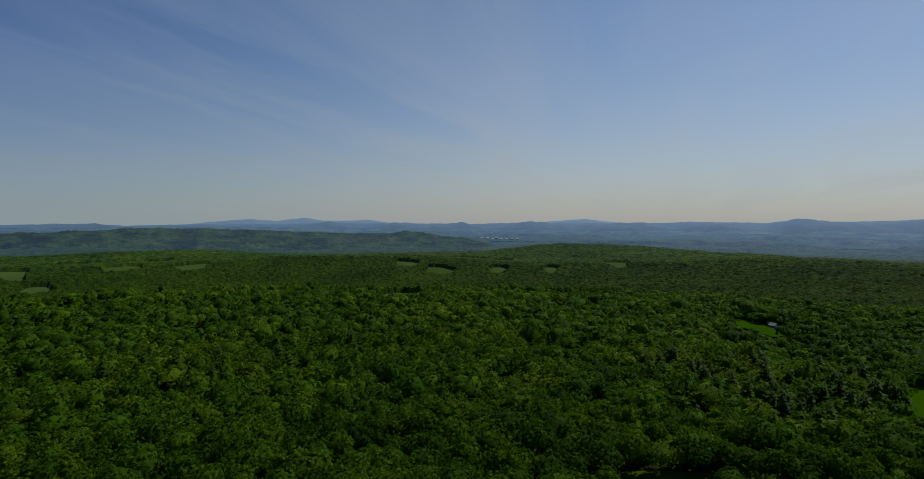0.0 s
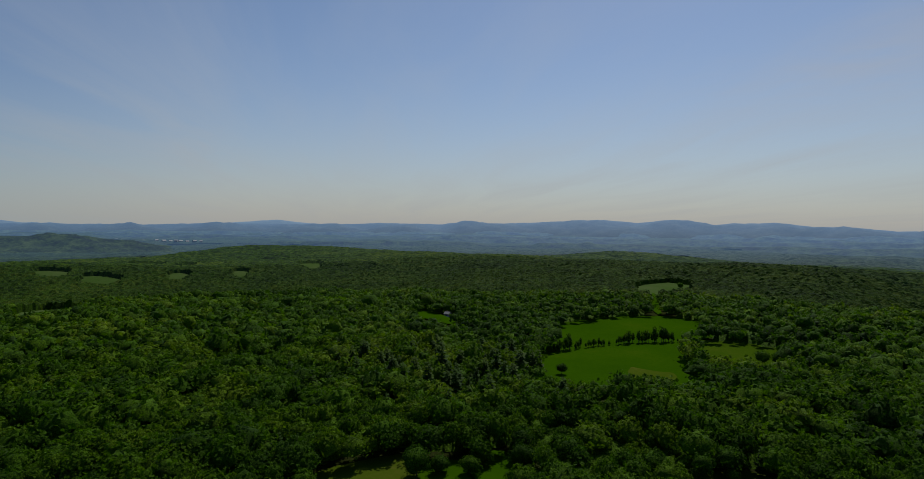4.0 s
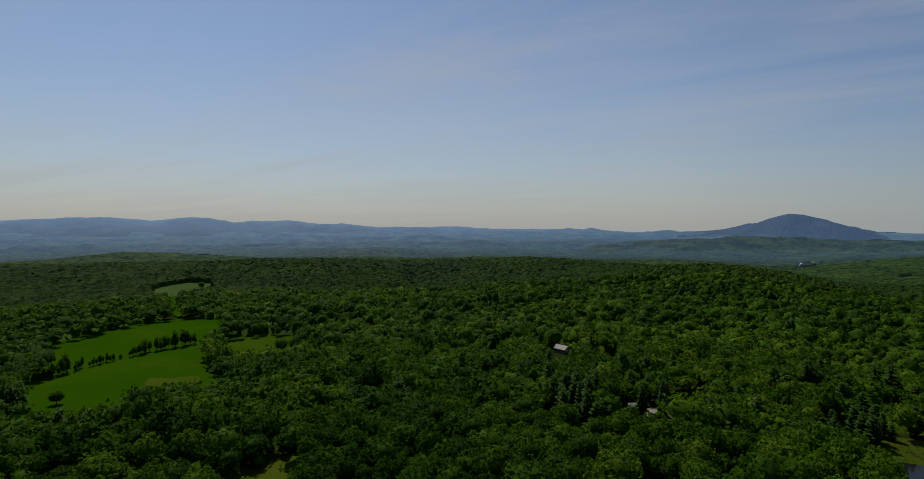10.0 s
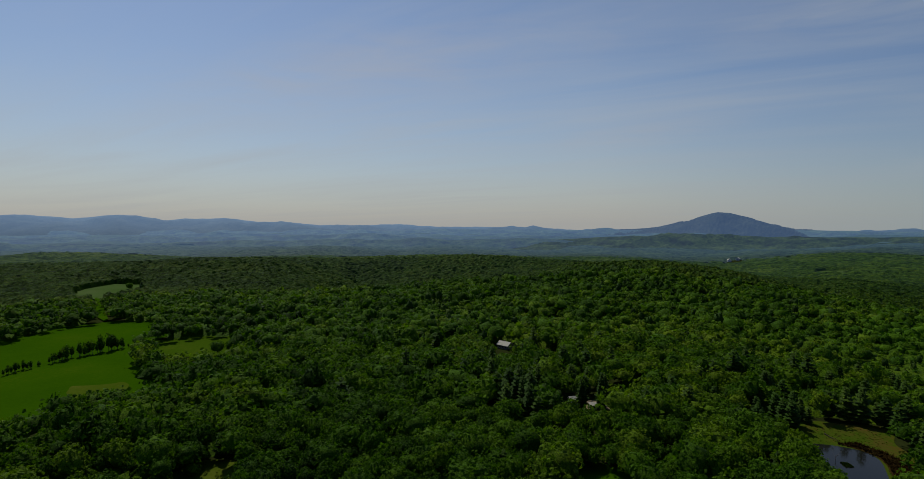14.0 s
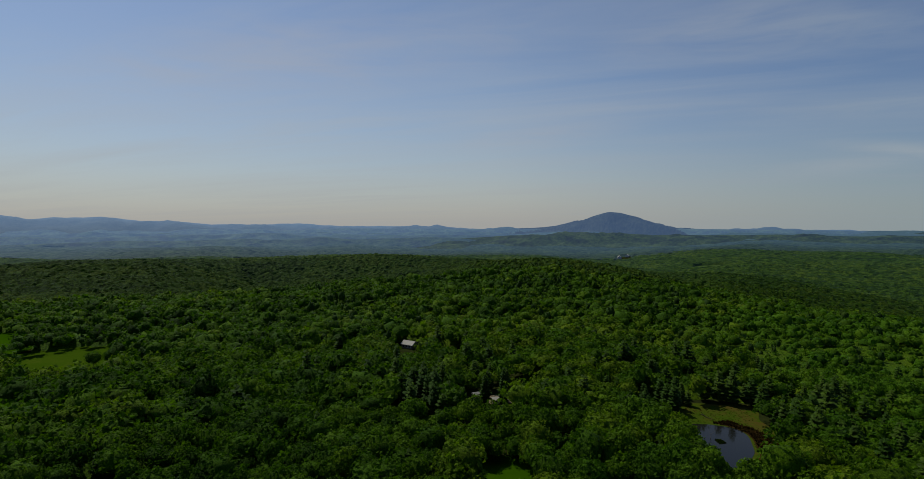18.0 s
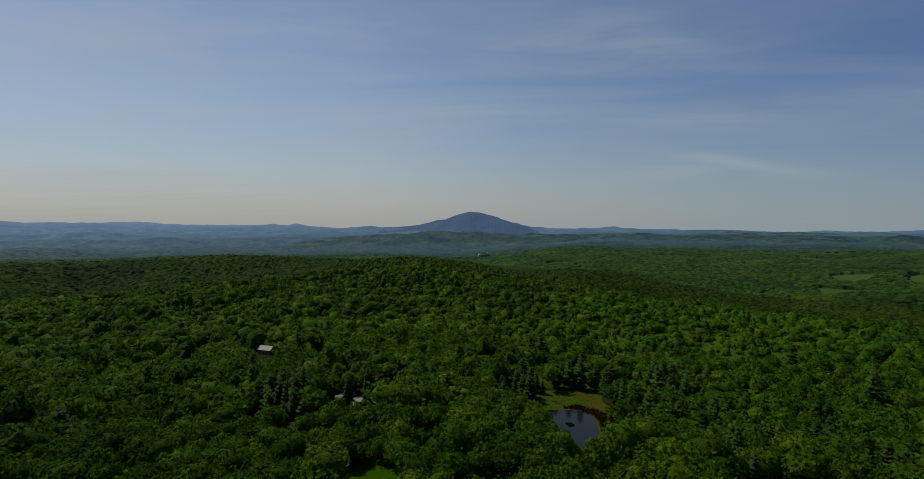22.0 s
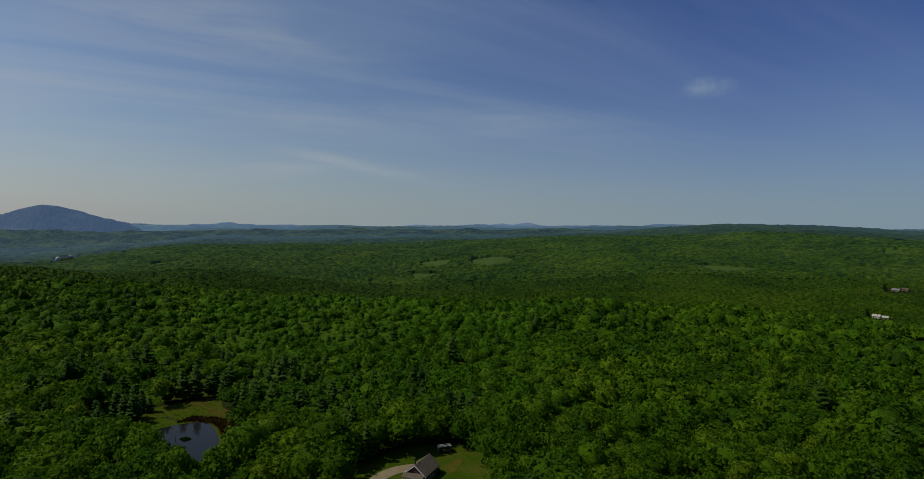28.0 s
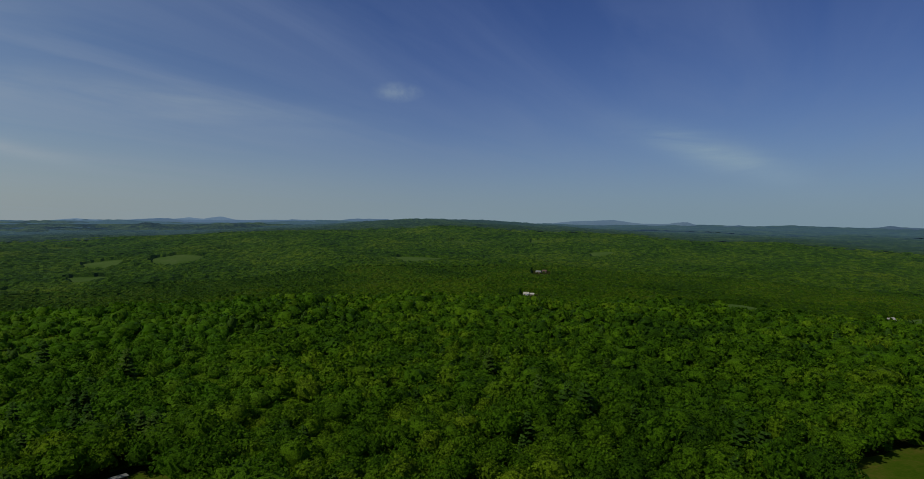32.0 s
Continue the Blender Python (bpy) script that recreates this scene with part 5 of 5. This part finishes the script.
house("outbuilding", -223.0, -430.0, -20, 4.0, 5.5, 2.6, 4.4, white_mat, brown_roof_mat, "small white outbuilding among trees", False, 1)
house("house", -12.6, -946.0, 70, 6.0, 9.0, 3.0, 5.2, white_mat, metal_mat, "pale house in a small gap in the woods")
house("outbuilding", -22.0, -944.0, 80, 5.0, 7.0, 2.6, 4.4, log_mat, metal_mat, "small outbuilding beside a pale house", False, 1)
house("house", -24.0, -440.0, 20, 3.6, 5.0, 2.4, 3.8, white_mat, metal_mat, "house with a pale roof glimpsed between crowns")
house("house", -40.6, -1184.0, 70, 7.0, 11.0, 3.0, 5.6, log_mat, tin_mat, "weathered house in a clearing on the slope")
house("outbuilding", -54.0, -1204.0, 70, 6.0, 9.0, 2.8, 5.0, log_mat, brown_roof_mat, "brown outbuilding on the slope", False, 1)
house("house", -200.0, -1640.0, 70, 8.0, 13.0, 3.4, 6.4, white_mat, metal_mat, "white house beside a hillside field")
house("house", 222.4, 398.3, 30, 3.4, 4.4, 2.3, 3.8, white_mat, metal_mat, "small white house beside a narrow field")
house("barn", 2250.0, -742.0, 74, 14.0, 42.0, 6.0, 11.0, white_mat, metal_mat, "long white barn on a valley farm", False, 4)
house("barn", 2262.0, -778.0, 64, 13.0, 30.0, 6.0, 10.5, white_mat, metal_mat, "white barn on a valley farm", False, 3)

# pale works buildings on the far valley side, and a roof on the long ridge
for i in range(14):
    b = radians(1.2 - 0.52 * i + 0.16 * rng.uniform(-1, 1))
    d = 3545 - 8 * i + 14 * (i % 3)
    house("works_building", -d * math.sin(b), d * math.cos(b), rng.uniform(60, 120), rng.uniform(9, 14), rng.uniform(14, 24), rng.uniform(6, 9), rng.uniform(10, 13), white_mat, white_mat, "pale works building on the far valley side", False, 0, -25.0 - 0.5 * i - 2 * (i % 3))
b = radians(31.4)
house("works_building", -3175 * math.sin(b), 3175 * math.cos(b), 40, 14, 34, 7, 11, white_mat, metal_mat, "pale roofed building on the long ridge", False, 0, 8.0)

# ---- single trees and bushes in the open ----
bushes = [make_tree("round_bush", billow(BALL1, 12, rng.uniform(3.8, 4.5), -0.6, rng.uniform(6.5, 7.5), -0.7, 420, 0.26), 2.6, 0.14, leaf_mat, "round green bush standing in the clearing") for _ in range(3)]
domes = [make_tree("round_tree", billow(BALL1, 12, rng.uniform(5.0, 5.6), -0.4, rng.uniform(10, 11), -0.7, 700, 0.27), 5, 0.24, leaf_mat, "dome-shaped green tree at the edge of the clearing") for _ in range(3)]
hedge = [make_tree("hedgerow_tree", billow((ICO_V, ICO_F), 9, rng.uniform(1.9, 2.9), 0.2, rng.uniform(7.5, 11), -0.8, 110, 0.40), 6, 0.18, leaf_mat, "slender broadleaf tree in the hedgerow between hayfields") for _ in range(5)]


def put(shapes, spots):
    single(shapes, [p[0] for p in spots], [p[1] for p in spots], [p[2] for p in spots])


put(bushes, [(94, 146, 0.9), (80, 147.5, 0.85), (87.5, 142, 0.8), (152.3, 99.7, 0.62), (101.5, -128.2, 0.3), (31, 169, 0.6), (92.5, -147, 0.45),
             (-9, -936, 0.46), (-16, -935, 0.42), (-22, -933, 0.44), (-37, -1172, 0.5), (-44, -1173, 0.44), (-52, -1193, 0.5)])
grand = [make_tree("broadleaf_tree", billow(BALL2, 16, rng.uniform(5.4, 6.2), 0.2, rng.uniform(11, 12.5), -0.7, 760, 0.46), 7, 0.34, fresh_mat, "broad fresh-green old tree with heavy billowing boughs beside the pond") for _ in range(4)]
put(grand, GRAND)
put(domes, [(72.6, 148.3, 0.95), (103, 136, 0.9), (166.9, -29.2, 0.95), (169.0, -8.5, 0.85), (161, -38, 0.9), (158, -2.5, 0.8), (187.3, 216.5, 0.6), (295.5, 177.6, 0.85), (299.5, 170.5, 0.9), (615.6, 482, 0.9)])
tall = [make_tree("pine_tree", plume(14, 9, h, 2.9, 5), h - 2, 0.24, pine_mat, "tall dark pine with ragged boughs beside the low house", 0) for h in (17.0, 13.5, 15.0)]
put(tall, [(226.0, -27.0, 1.0), (227.5, -19.5, 1.0), (236.0, -29.5, 0.9)])
row = []
for i in range(92):
    u = i / 91
    at = np.array([217.5, 257.5]) * (1 - u) + np.array([306.0, 243.0]) * u + np.array([2.0, 6.0]) * math.sin(3.14 * u)
    thick = 0.62 + 0.22 * math.sin(9.0 * u + 0.7) + 0.18 * math.sin(23.0 * u) + 0.25 * u
    if rng.random() < 0.55 + 0.5 * thick:
        row.append((at[0] + rng.uniform(-1.5, 1.5), at[1] + rng.uniform(-2.2, 2.2), rng.uniform(0.5, 1.0) * thick))
put(hedge, row)

# marsh: a snag, a tussock in the water, a fallen log, grass tufts
snag = new("dead_snag", mesh_tris("dead_snag", *stem(1.5, 0.09, 6, 3), bark_mat, True))
snag.matrix_basis = pose(189.1, -95.2, 0.2, 12, 8, 0)
tagged(snag, "grey dead snag standing in the pond", "snag")
log = new("fallen_log", mesh_tris("fallen_log", *stem(7.0, 0.16, 7, 2), dead_mat, True))
log.matrix_basis = pose(212, -103.4, 0.35, 0, 88, -172)
tagged(log, "dark fallen log lying across the marsh", "log")


def tufts(name, n, spots_in, holes, mat, high, label, spread=0.45):
    lo, hi = np.min(spots_in, 0), np.max(spots_in, 0)
    px, py = rng.uniform(lo[0], hi[0], n), rng.uniform(lo[1], hi[1], n)
    keep = inside(px, py, spots_in)
    for h in holes:
        keep &= ~inside(px, py, h)
    px, py = px[keep], py[keep]
    k = len(px)
    blades = 6
    ang = rng.uniform(0, 6.28, (k, blades))
    hgt = high * rng.uniform(0.5, 1.3, (k, blades))
    out = spread * hgt
    z = land(px, py)[:, None] + 0.1
    bx, by = px[:, None] + 0.15 * np.cos(ang), py[:, None] + 0.15 * np.sin(ang)
    wx, wy = -0.16 * np.sin(ang), 0.16 * np.cos(ang)
    a = np.stack([bx - wx, by - wy, z + 0 * bx], -1)
    b = np.stack([bx + wx, by + wy, z + 0 * bx], -1)
    c = np.stack([px[:, None] + out * np.cos(ang), py[:, None] + out * np.sin(ang), z + hgt], -1)
    V = np.stack([a, b, c], 2).reshape(-1, 3)
    ob = new(name, mesh_tris(name, V, np.arange(len(V)).reshape(-1, 3), mat))
    return tagged(ob, label, "grass", kind="stuff")


tufts("marsh_grass", 1800, np.array(MARSH), [POND, REEDS], marsh_mat, 0.16, "tufts of yellow-green marsh grass", 1.4)
tufts("reeds", 4200, np.array(REEDS), [], reed_mat, 0.7, "brown reeds along the pond bank", 0.9)
tufts("tussock", 220, np.array([(184.5, -96), (188.5, -96), (188, -98.3), (185, -98.5)]), [], marsh_mat, 0.4, "green tussock standing in the pond")
